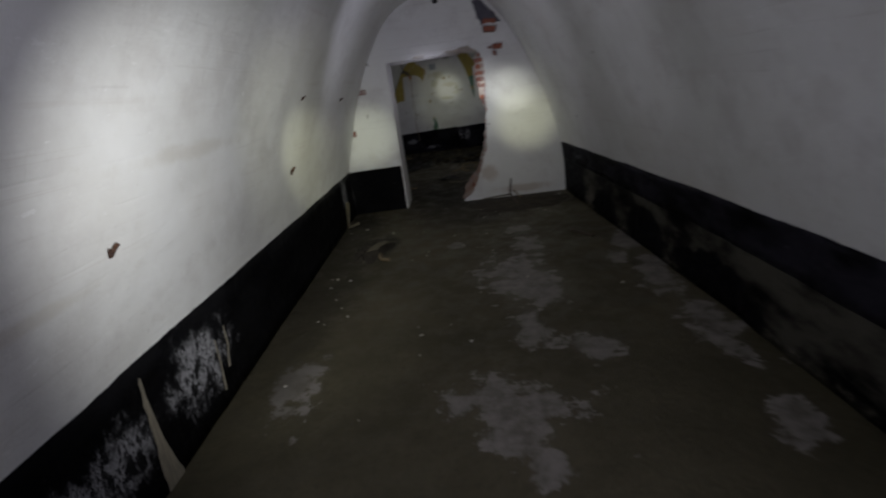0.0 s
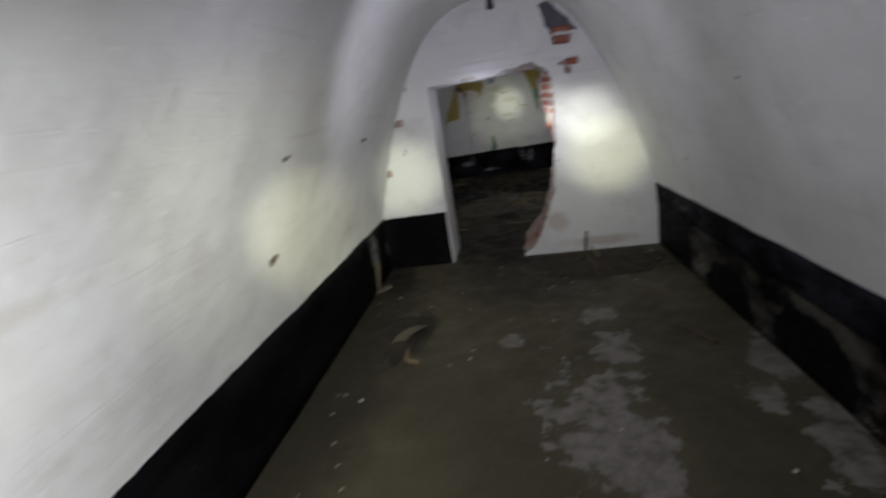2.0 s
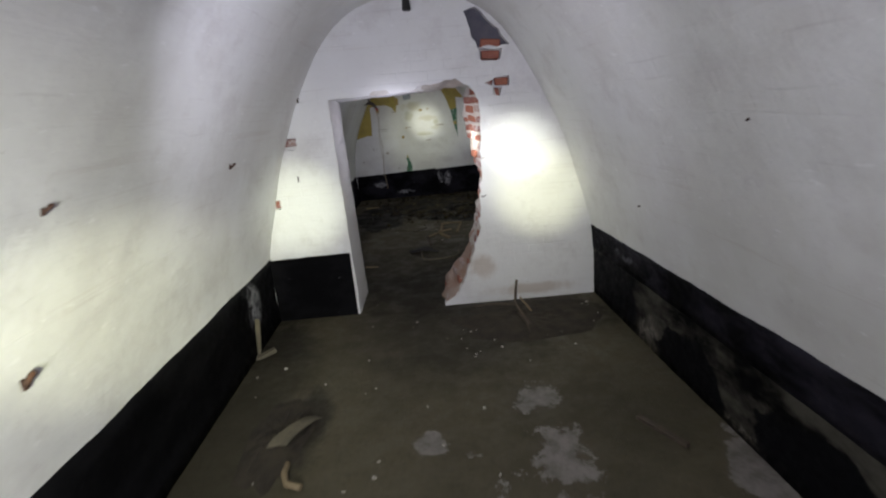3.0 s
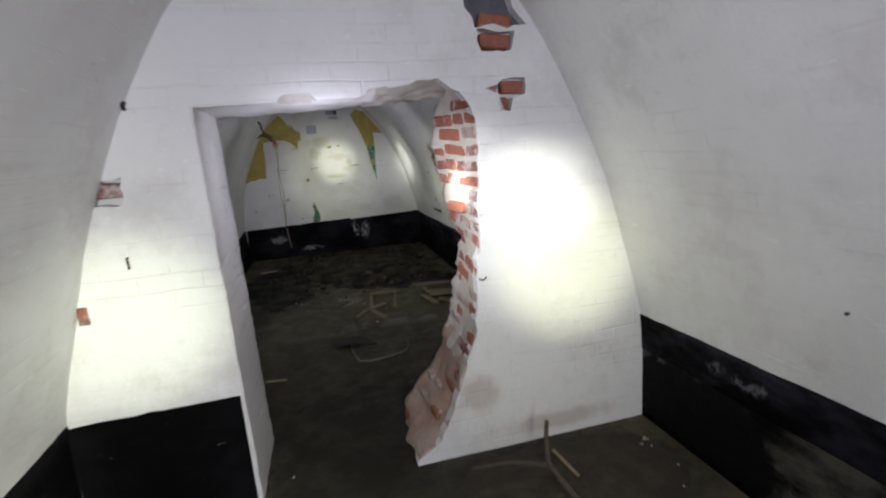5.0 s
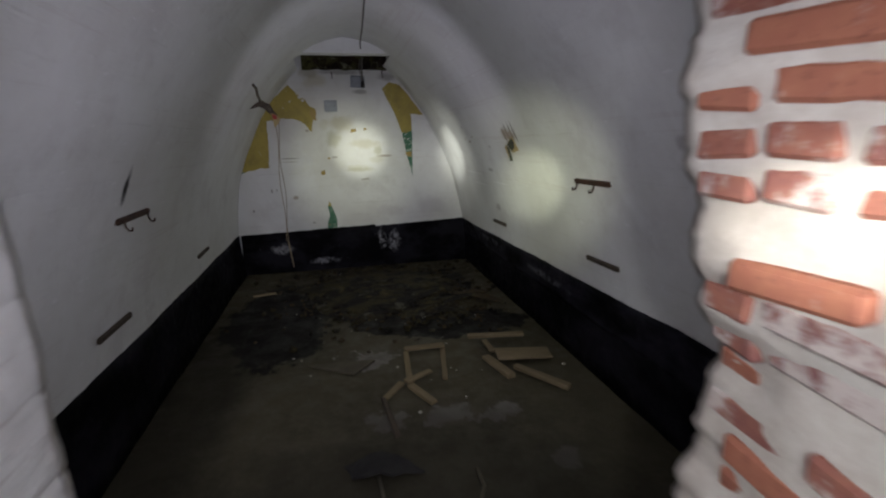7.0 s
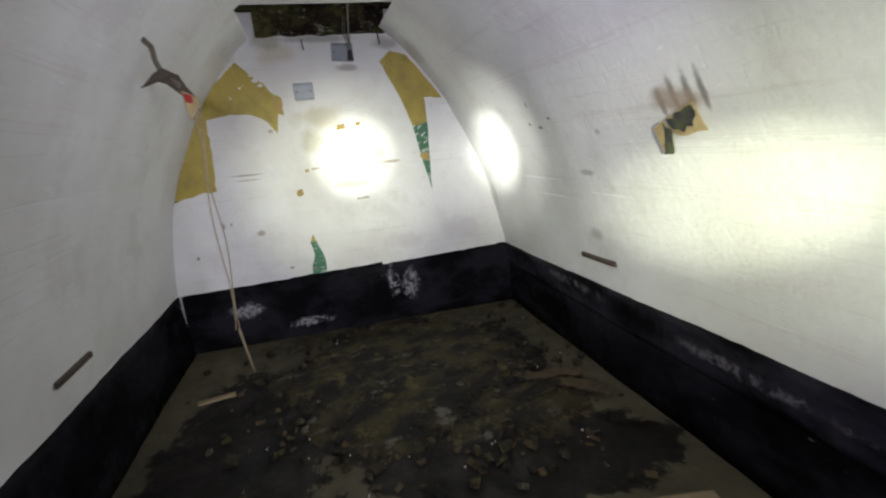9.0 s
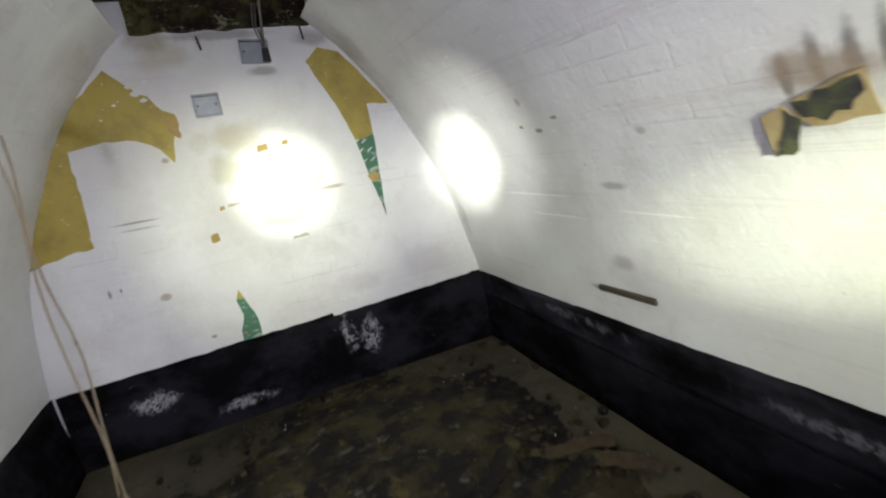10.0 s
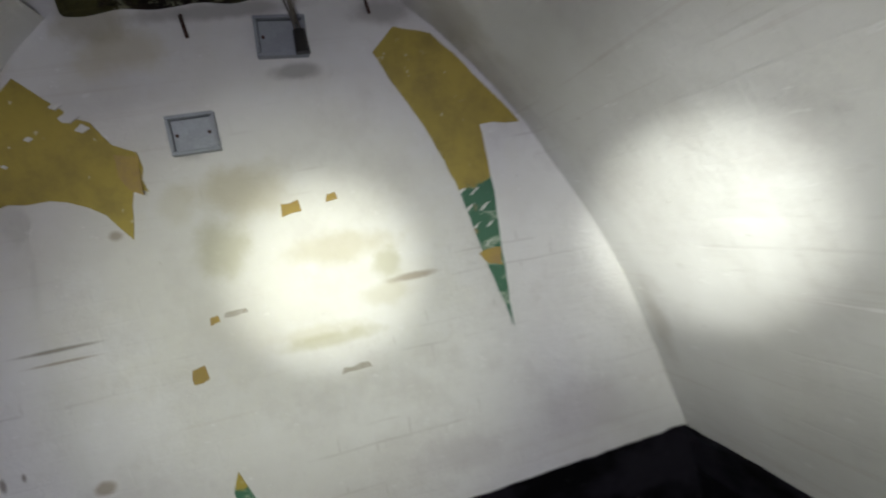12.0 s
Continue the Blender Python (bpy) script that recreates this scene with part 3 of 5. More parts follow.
def wall_z(room, z):
    """The k at which the half section reaches height z."""
    half = HALF_1 if room == 1 else HALF_2
    for i in range(len(half) - 1):
        if half[i + 1][1] >= z:
            return i + (z - half[i][1]) / (half[i + 1][1] - half[i][1])
    return len(half) - 1


def on_wall(room, side, y, z, off=0.0):
    """A point on the wall at height z and the inward normal there."""
    k = wall_z(room, z)
    p = vault_point(room, side, k, y)
    up = (vault_point(room, side, k + 0.1, y) - vault_point(room, side, k - 0.1, y)).normalized()
    inward = Vector((-side * up.z, 0, abs(up.x) * -1)).normalized()
    return p + inward * off, inward


def swell(p):
    """The unevenness of hand-laid, limewashed masonry."""
    return 0.010 * noise.noise(p * 1.7) + 0.005 * noise.noise(p * 6.0)


def shell(bm, room, ks, y0, y1, step=0.09, depth=0.3, off=0.0):
    """A stretch of vault between sections: ks are (side, k) in order."""
    ny = max(2, round((y1 - y0) / step))
    middle = Vector((0, 0, 0.9))
    inner, outer = [], []
    for j in range(ny + 1):
        y = y0 + (y1 - y0) * j / ny
        row_i, row_o = [], []
        for side, k in ks:
            p = vault_point(room, side, k, y)
            a, b = vault_point(room, side, k + 0.1, y), vault_point(room, side, k - 0.1, y)
            up = (a - b).normalized() if (a - b).length > 1e-6 else Vector((0, 0, 1))
            out = Vector((side * abs(up.z), 0, abs(up.x))).normalized()
            q = p - out * (swell(p) + off)
            row_i.append(bm.verts.new(q))
            row_o.append(bm.verts.new(p + out * depth))
        inner.append(row_i), outer.append(row_o)
    for j in range(ny):
        for i in range(len(ks) - 1):
            bm.faces.new((inner[j][i], inner[j][i + 1], inner[j + 1][i + 1], inner[j + 1][i])).smooth = True
            bm.faces.new((outer[j][i], outer[j + 1][i], outer[j + 1][i + 1], outer[j][i + 1])).smooth = True
    rims = [[(inner[j][i], outer[j][i]) for j in range(ny + 1)] for i in (0, len(ks) - 1)] + [[(inner[j][i], outer[j][i]) for i in range(len(ks))] for j in (0, ny)]
    for rim in rims:
        twins = [(bm.verts.new(a.co), bm.verts.new(b.co)) for a, b in rim]
        for (a, b), (c, d) in zip(twins, twins[1:]):
            bm.faces.new((a, b, d, c))


def spread(a, b, count):
    return [a + (b - a) * i / count for i in range(count + 1)]


SPRING = {1: wall_z(1, 1.45), 2: wall_z(2, 1.45)}
CROWN = {1: len(HALF_1) - 1, 2: len(HALF_2) - 1}
for room, y0, y1, tag in ((1, SOUTH, PARTITION + 0.004, "first"), (2, BACK - 0.004, FAR + 0.004, "second")):
    for side, name, lime in ((-1, "wall_west", LIME), (1, "wall_east", LIME)):
        bm = bmesh.new()
        shell(bm, room, [(side, k) for k in spread(0, SPRING[room], 14)], y0, y1)
        tagged(mesh_object(name, bm, lime), "whitewashed curved brick wall, stained and scuffed", "wall", kind="structure")

HATCH = (-0.53, 0.40, 11.42)
bm = bmesh.new()
over = [(-1, k) for k in spread(SPRING[1], CROWN[1], 14)] + [(1, k) for k in spread(CROWN[1], SPRING[1], 14)[1:]]
shell(bm, 1, over, SOUTH, PARTITION + 0.004)
over = [(-1, k) for k in spread(SPRING[2], CROWN[2], 14)] + [(1, k) for k in spread(CROWN[2], SPRING[2], 14)[1:]]
shell(bm, 2, over, BACK - 0.004, HATCH[2])
hatch_k = {-1: wall_z(2, 2.40), 1: wall_z(2, 2.44)}
for side in (-1, 1):
    shell(bm, 2, [(side, k) for k in spread(SPRING[2], hatch_k[side], 9)], HATCH[2], FAR + 0.004)
tagged(mesh_object("ceiling", bm, LIME), "whitewashed pointed barrel vault of brick", "ceiling", kind="structure")

# shaft in the crown of the second room
bm = bmesh.new()
x0, x1, y0, y1, top = HATCH[0] - 0.01, HATCH[1] + 0.02, HATCH[2], FAR, 3.5
for size, at in (((0.25, y1 - y0 + 0.5, 0.92), (x0 - 0.125, (y0 + y1) / 2, 3.04)), ((0.25, y1 - y0 + 0.5, 0.92), (x1 + 0.125, (y0 + y1) / 2, 3.04)),
                 ((x1 - x0, 0.25, 0.83), ((x0 + x1) / 2, y0 - 0.125, 3.085)), ((x1 - x0 + 0.5, y1 - y0 + 0.5, 0.2), ((x0 + x1) / 2, (y0 + y1) / 2, 3.6))):
    box(bm, size, at)
tagged(mesh_object("shaft", bm, MOSS), "dark mossy ventilation shaft opening in the vault", "shaft", kind="structure")

bm = bmesh.new()
box(bm, (HATCH[1] - HATCH[0] + 0.06, 0.14, 0.30), ((HATCH[0] + HATCH[1]) / 2, HATCH[2] + 0.06, 2.612), (0, 0, 0), 0.006)
tagged(mesh_object("beam_shaft", bm, LIME), "flat whitewashed beam along the edge of the shaft", "beam", kind="structure")

bm = bmesh.new()
rows = [[bm.verts.new((x, y, 0.004 * noise.noise(Vector((x * 2, y * 2, 0))) - (0.0))) for x in spread(-1.8, 1.95, 40)] for y in spread(SOUTH - 0.3, FAR + 0.3, 150)]
for a, b in zip(rows, rows[1:]):
    for i in range(40):
        bm.faces.new((a[i], a[i + 1], b[i + 1], b[i])).smooth = True
low = [bm.verts.new((x, y, -0.2)) for x, y in ((-1.8, SOUTH - 0.3), (1.95, SOUTH - 0.3), (1.95, FAR + 0.3), (-1.8, FAR + 0.3))]
bm.faces.new(low)
for rim, a, b in ((rows[0], low[0], low[1]), (rows[-1], low[3], low[2]), ([r[0] for r in rows], low[0], low[3]), ([r[-1] for r in rows], low[1], low[2])):
    bm.faces.new([a] + rim + [b])
tagged(mesh_object("floor", bm, FLOOR), "bare concrete floor with pale worn patches and black mould", "floor", kind="structure")


def section(room, grow, y):
    """The outline of a room's section in (x, z), from the west foot over the crown to the east foot."""
    out = []
    for side, ks in ((-1, spread(0, CROWN[room], 26)), (1, spread(CROWN[room], 0, 26)[1:])):
        for k in ks:
            p = vault_point(room, side, k, y)
            way = Vector((p.x, 0, p.z - 0.9)).normalized() * grow
            out.append((p.x + way.x, max(p.z + way.z, -0.05) if k > 0.01 else -0.05))
    return out


# partition wall with the broken doorway
DOOR_L, DOOR_T = -0.72, 1.905
edge = [(0.08, -0.05), (0.10, 0.03), (0.22, 0.12), (0.315, 0.28), (0.36, 0.45), (0.42, 0.60), (0.455, 0.72), (0.475, 0.95), (0.49, 1.15), (0.505, 1.5), (0.505, 1.80), (0.46, 1.90), (0.39, 1.947)]
far_edge = [(0.10, -0.05), (0.12, 0.08), (0.20, 0.20), (0.34, 0.33), (0.39, 0.47), (0.435, 0.60), (0.49, 0.91), (0.525, 1.08), (0.55, 1.17), (0.495, 1.25), (0.46, 1.38), (0.435, 1.50), (0.415, 1.62), (0.415, 1.80), (0.45, 1.88), (0.47, 1.95)]
rnd = random.Random(4)
jag = []
for (xa, za), (xb, zb) in zip(edge, edge[1:]):
    for k in range(4):
        f = k / 4
        jag.append((xa + (xb - xa) * f + rnd.uniform(-0.012, 0.012), za + (zb - za) * f))
lintel = [(0.33, 1.986), (0.30, 1.978), (0.24, 1.979), (0.20, 1.962), (0.115, 1.951), (0.09, 1.958), (0.012, 1.948), (0.0, 1.928), (-0.225, 1.926), (-0.245, 1.952), (-0.29, 1.962), (-0.33, 1.948),
          (-0.375, 1.928), (-0.5, 1.920), (DOOR_L - 0.006, DOOR_T + 0.005)]
outer = section(1, 0.3, PARTITION)
arris = [(DOOR_L - 0.004 + 0.014 * (1 - z / DOOR_T) + rnd.uniform(-0.005, 0.005), z) for z in spread(DOOR_T - 0.05, 0.05, 34)]
outline = outer + jag + lintel + arris + [(DOOR_L + 0.012, -0.05)]
holes = [ragged([(0.43, 2.47), (0.47, 2.34), (0.52, 2.20), (0.78, 2.21), (0.70, 2.33), (0.60, 2.42), (0.52, 2.50)], 0.05, 0.012, 1),
         ragged([(0.53, 2.19), (0.55, 2.095), (0.70, 2.10), (0.72, 2.185)], 0.04, 0.008, 2),
         ragged([(0.56, 1.93), (0.62, 1.945), (0.65, 1.97), (0.765, 1.975), (0.765, 1.90), (0.70, 1.885), (0.685, 1.82), (0.635, 1.83), (0.63, 1.90)], 0.05, 0.006, 3),
         ragged([(-1.17, 1.645), (-1.165, 1.53), (-1.03, 1.535), (-1.02, 1.64)], 0.04, 0.009, 5),
         ragged([(-1.295, 1.12), (-1.295, 1.04), (-1.25, 1.04), (-1.25, 1.12)], 0.04, 0.005, 6)]
bm = bmesh.new()
slab(bm, [outline] + holes, lambda u, v, w: Vector((u, PARTITION + w, v)), 0.07)
core = outer + [(x + 0.10, z + 0.04) for x, z in jag] + [(0.30, 2.02), (DOOR_L - 0.02, 1.99), (DOOR_L - 0.02, -0.05)]
slab(bm, [core], lambda u, v, w: Vector((u, PARTITION + 0.068 + w, v)), BACK - PARTITION - 0.068)
for v in bm.verts:
    if v.co.z > 0:
        v.co += Vector((0, 0.006 * noise.noise(v.co * 5), 0))
partition = tagged(mesh_object("wall_partition", bm, [LIME_END]), "whitewashed brick partition wall with a broken-out doorway", "wall", kind="structure")

bm = bmesh.new()
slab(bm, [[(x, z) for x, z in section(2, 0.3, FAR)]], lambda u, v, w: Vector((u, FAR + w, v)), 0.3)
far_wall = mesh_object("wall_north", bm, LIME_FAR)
tagged(far_wall, "whitewashed end wall with torn mustard and green paint", "wall", kind="structure")
bm = bmesh.new()
rough = []
for z in spread(2.405, 3.5, 40):
    row = []
    for x in spread(HATCH[0] - 0.02, HATCH[1] + 0.03, 36):
        bulge = 0.035 * noise.noise(Vector((x * 6, z * 9, 1))) + 0.02 * noise.noise(Vector((x * 17, z * 20, 4)))
        row.append(bm.verts.new((x, FAR - 0.03 - max(bulge, -0.02), z + 0.012 * noise.noise(Vector((x * 9, 1, 3))))))
    rough.append(row)
for a, b in zip(rough, rough[1:]):
    for i in range(36):
        bm.faces.new((a[i], a[i + 1], b[i + 1], b[i]))
sole = [bm.verts.new((v.co.x, FAR + 0.05, v.co.z)) for v in rough[0]]
for i in range(36):
    bm.faces.new((rough[0][i], sole[i], sole[i + 1], rough[0][i + 1]))
tagged(mesh_object("wall_shaft", bm, MOSS), "mossy rough stone at the back of the shaft", "wall", kind="structure")
bm = bmesh.new()
slab(bm, [section(1, 0.3, SOUTH)], lambda u, v, w: Vector((u * 1.04, SOUTH - 0.3 + w, v)), 0.3)
tagged(mesh_object("wall_south", bm, LIME_END), "whitewashed end wall of the vaulted room", "wall", kind="structure")


# ---- dado: black paint along the foot of the walls ----
def dado(room, side, y0, y1, z0, z1, material, label, seed=0, off=0.004, rise=0.0):
    bm = bmesh.new()
    ny = round((y1 - y0) / 0.06)
    k0 = wall_z(room, z0) if z0 > 0 else 0
    grid = []
    for j in range(ny + 1):
        y = y0 + (y1 - y0) * j / ny
        top = z1 + rise * min((y1 - y) / 4.5, 1) + 0.010 * noise.noise(Vector((y * 2.3, seed, 0))) + 0.006 * noise.noise(Vector((y * 14, seed, 3)))
        row = []
        for i in range(6):
            k = k0 + (wall_z(room, top) - k0) * i / 5
            p = vault_point(room, side, k, y)
            row.append((p, Vector((-side, 0, -0.1)).normalized()))
        grid.append(row)
    front = [[bm.verts.new(p + n * (swell(p) + off)) for p, n in row] for row in grid]
    back = [[bm.verts.new(p - n * 0.02) for p, n in row] for row in grid]
    for j in range(ny):
        for i in range(5):
            bm.faces.new((front[j][i], front[j][i + 1], front[j + 1][i + 1], front[j + 1][i])).smooth = True
        bm.faces.new((front[j][5], back[j][5], back[j + 1][5], front[j + 1][5]))
        bm.faces.new((front[j][0], front[j + 1][0], back[j + 1][0], back[j][0]))
    tagged(mesh_object("dado", bm, material), label, "dado", kind="structure")


dado(1, -1, SOUTH, PARTITION, 0, 0.60, BLACK, "black gloss dado paint streaked with white salts", 1, rise=0.035)
dado(1, 1, SOUTH, PARTITION, 0, 0.52, WORN, "worn grey and black dado paint, peeling near the floor", 2)
dado(1, 1, SOUTH, PARTITION, 0.44, 0.655, BAND, "dark band along the top of the worn dado", 3, 0.008, 0.065)
dado(2, -1, BACK, FAR, 0, 0.505, SCUFFED, "black gloss dado paint along the wall foot", 4, rise=0.035)
dado(2, 1, BACK, FAR, 0.36, 0.565, BAND, "dark bluish band along the top of the black dado", 5, 0.008, 0.085)
dado(2, 1, BACK, FAR, 0, 0.50, SCUFFED, "black gloss dado paint along the wall foot", 5, rise=0.085)


def flat_dado(x0, x1, y, z0, z1, seed, mat=SCUFFED):
    bm = bmesh.new()
    n = 24
    top = [(x0 + (x1 - x0) * i / n, z0 + (z1 - z0) * i / n + 0.010 * noise.noise(Vector((i * 1.7, seed, 0)))) for i in range(n + 1)]
    slab(bm, [[(x0, 0)] + top + [(x1, 0)]], lambda u, v, w: Vector((u, y - w, v)), 0.007)
    tagged(mesh_object("dado", bm, mat), "black gloss dado paint along the wall foot", "dado", kind="structure")


flat_dado(-1.44, DOOR_L - 0.004, PARTITION - 0.002, 0.59, 0.60, 1, BLACK)
flat_dado(-1.43, 0.19, FAR - 0.001, 0.50, 0.545, 2)
flat_dado(0.186, 1.385, FAR - 0.003, 0.525, 0.565, 3)


# ---- first room: things ----
def iron_hook_rail(name, room, side, y0, y1, z0, z1, label, hooks=(), group="", mat=RUST, wide=0.03):
    """A strip of wood or iron fixed to the wall, with hanging hooks."""
    a, n0 = on_wall(room, side, y0, z0, 0.012)
    b, n1 = on_wall(room, side, y1, z1, 0.012)
    mid = (a + b) / 2
    ob = thing(name, Matrix.Translation(mid), label, "coat rail" if hooks else "rail", group)
    way = (b - a).normalized()
    up = n0.cross(way).normalized()
    frame_m = Matrix((way, n0, up)).transposed().to_4x4()
    bm = bmesh.new()
    box(bm, ((b - a).length, 0.018, wide), (0, 0, 0), (0, 0, 0), 0.003, 0.003, 3)
    bm.transform(frame_m)
    part("rail", bm, mat, ob)
    for f in (-0.42, 0.4):
        bm = bmesh.new()
        bmesh.ops.create_uvsphere(bm, u_segments=6, v_segments=4, radius=0.007)
        bm.transform(Matrix.Translation(way * (b - a).length * f + n0 * 0.011))
        part("nail", bm, RUST, ob)
    for f in hooks:
        at = way * (b - a).length * f
        bm = bmesh.new()
        down = Vector((0, 0, -1))
        tube(bm, [at + n0 * 0.008, at + n0 * 0.012 + down * 0.028, at + n0 * 0.022 + down * 0.044, at + n0 * 0.038 + down * 0.040, at + n0 * 0.042 + down * 0.024], 0.005)
        part("hook", bm, RUST, ob, "bent rusty hook")
    return ob


def stick(name, pts, r, mat, label, category, flat=None):
    ob = thing(name, Matrix.Translation(pts[0]), label, category)
    bm = bmesh.new()
    tube(bm, [Vector(p) - Vector(pts[0]) for p in pts], r, 7)
    part("shaft_piece" if flat else "length", bm, mat, ob)
    return ob


def plank(a, b, wide, thick, lift, mat=WOOD, label="pale sawn wooden batten lying on the floor", group="scattered battens", tilt=0, name="wooden_batten"):
    """A length of timber on the floor from a to b."""
    a, b = Vector(a), Vector(b)
    mid = (a + b) / 2
    ang = math.degrees(math.atan2(b.y - a.y, b.x - a.x))
    bm = bmesh.new()
    box(bm, ((b - a).length, wide, thick), (0, 0, thick / 2), (0, 0, 0), min(0.004, thick * 0.25), 0.004, int(abs(a.x * 1000)))
    ob = mesh_object(name, bm, mat)
    ob.matrix_basis = pose(mid.x, mid.y, lift + 0.002, tilt, 0, ang)
    return tagged(ob, label, "batten", group)


# loose iron bar, bracket and rubbish on the floor
plank((1.10, 4.63), (1.25, 4.36), 0.035, 0.025, 0.0, DARK_WOOD, "dark iron-stained bar lying on the concrete floor", "floor litter", name="dark_bar")
ob = thing("broken_bracket", pose(-1.40, 5.80, 0.0), "pale broken bracket leaning against the black dado", "bracket")
bm = bmesh.new()
box(bm, (0.035, 0.02, 0.30), (-0.01, 0, 0.17), (0, 8, 0), 0.004, 0.004, 2)
part("upright", bm, CARD, ob)
bm = bmesh.new()
box(bm, (0.16, 0.05, 0.03), (0.03, -0.02, 0.02), (0, -12, 25), 0.004, 0.006, 3)
part("foot", bm, CARD, ob)

ob = thing("branch", pose(0.70, 5.95, 0.0), "bent dry branch standing in the dirt by the wall", "branch")
bm = bmesh.new()
tube(bm, [(0.06, -0.12, 0.02), (0.02, 0.0, 0.06), (-0.02, 0.14, 0.12), (0.0, 0.20, 0.22), (0.015, 0.22, 0.30)], lambda f: 0.016 - 0.006 * f, 7)
part("stem", bm, DARK_WOOD, ob)
bm = bmesh.new()
tube(bm, [(-0.02, 0.14, 0.11), (-0.08, 0.20, 0.09), (-0.17, 0.27, 0.07), (-0.28, 0.30, 0.055), (-0.37, 0.32, 0.045)], lambda f: 0.012 - 0.005 * f)
part("twig", bm, DARK_WOOD, ob)
bm = bmesh.new()
tube(bm, [(-0.01, 0.06, 0.07), (0.03, -0.08, 0.045), (0.02, -0.26, 0.03)], lambda f: 0.013 - 0.006 * f, 7)
part("twig", bm, DARK_WOOD, ob)
bm = bmesh.new()
tube(bm, [(0.03, 0.19, 0.15), (0.075, 0.12, 0.10), (0.10, 0.06, 0.075)], 0.009, 7)
part("twig", bm, WOOD, ob, "pale broken twig")


ob = thing("iron_hook", pose(0.485, PARTITION + 0.02, 1.0), "small bent rusty hook sticking out of the broken jamb", "hook", "wall stubs")
bm = bmesh.new()
tube(bm, [(0.03, 0.03, 0), (-0.006, -0.015, 0.006), (0.012, -0.032, -0.004), (0.03, -0.032, 0.004), (0.036, -0.026, 0.010)], 0.004)
part("shank", bm, RUST, ob)


def mound(name, cx, cy, rx, ry, high, mat, label, seed, limit=FAR):
    bm = bmesh.new()
    rings = []
    for i in range(9):
        r = i / 8
        ring = []
        for k in range(36):
            a = k * math.tau / 36
            x, y = cx + rx * r * math.cos(a), cy + ry * r * math.sin(a)
            wob = 1 + 0.22 * noise.noise(Vector((math.cos(a) * 2, math.sin(a) * 2, seed))) + 0.16 * noise.noise(Vector((math.cos(a) * 6, math.sin(a) * 6, seed + 5)))
            x, y = cx + (x - cx) * wob, min(cy + (y - cy) * wob, limit - 0.003)
            z = high * (1 - r * r) + 0.02 * (1 - r) * noise.noise(Vector((x * 14, y * 14, seed))) + 0.012 * noise.noise(Vector((x * 30, y * 30, seed))) * (1 - r ** 4)
            ring.append(bm.verts.new((x, y, max(z, 0.006 * (1 - r)) - 0.004 * (r > 0.99))))
        rings.append(ring)
    for a, b in zip(rings, rings[1:]):
        for k in range(36):
            bm.faces.new((a[k], a[(k + 1) % 36], b[(k + 1) % 36], b[k]))
    bmesh.ops.remove_doubles(bm, verts=bm.verts, dist=0.0005)
    return tagged(mesh_object(name, bm, mat), label, "dirt", kind="stuff")


mound("dirt_heap", 0.78, 6.02, 0.66, 0.40, 0.045, SOIL, "heap of dark damp dirt along the wall foot", 1)
mound("dirt_heap", -0.98, 4.75, 0.20, 0.42, 0.012, SOIL, "thin smear of dark dirt on the concrete", 2)


def litter(name, spots, mat, label, seed, size=(0.01, 0.035), height=0.01):
    """Many small crumbs in one mesh."""
    rnd = random.Random(seed)
    bm = bmesh.new()
    for cx, cy, rx, ry, count in spots:
        for _ in range(count):
            x, y = rnd.gauss(cx, rx), rnd.gauss(cy, ry)
            if abs(x) > 1.36 or not (SOUTH < y < FAR - 0.05):
                continue
            s = rnd.uniform(*size)
            box(bm, (s, s * rnd.uniform(0.4, 1), height * rnd.uniform(0.4, 1)), (x, y, height * 0.4 + 0.003), (rnd.uniform(-15, 15), rnd.uniform(-15, 15), rnd.uniform(0, 180)), 0, s * 0.18, rnd.random())
    return tagged(mesh_object(name, bm, mat), label, "debris", kind="stuff")


litter("plaster_crumbs", [(0.2, 3.5, 0.8, 1.6, 26), (0.7, 5.95, 0.4, 0.2, 70), (1.35, 6.2, 0.06, 0.12, 16), (-1.2, 3.5, 0.12, 1.6, 14), (-0.3, 5.3, 0.5, 0.5, 8)], CHIP, "small white plaster crumbs on the concrete floor", 3, (0.006, 0.022), 0.008)
bm = bmesh.new()
slab(bm, [ragged([(-0.09, -0.16), (0.03, -0.13), (0.10, 0.14), (0.02, 0.16)], 0.06, 0.006, 5)], lambda u, v, w: Vector((u, v, w + 0.10 * (1 - (v / 0.17) ** 2) * 0.5)), 0.006)
ob = mesh_object("torn_cardboard", bm, CARD)
ob.matrix_basis = pose(-0.88, 4.78, 0.008, 0, 0, -20)
tagged(ob, "curled torn piece of cardboard on dark dirt", "cardboard")
ob = thing("curved_stick", pose(-0.80, 4.40, 0.0), "pale curved stick lying on the floor", "stick")
bm = bmesh.new()
tube(bm, [(-0.05, 0.10, 0.03), (-0.05, 0.03, 0.03), (-0.02, -0.04, 0.025), (0.06, -0.07, 0.02)], 0.018, 8)
part("bar", bm, WOOD, ob)

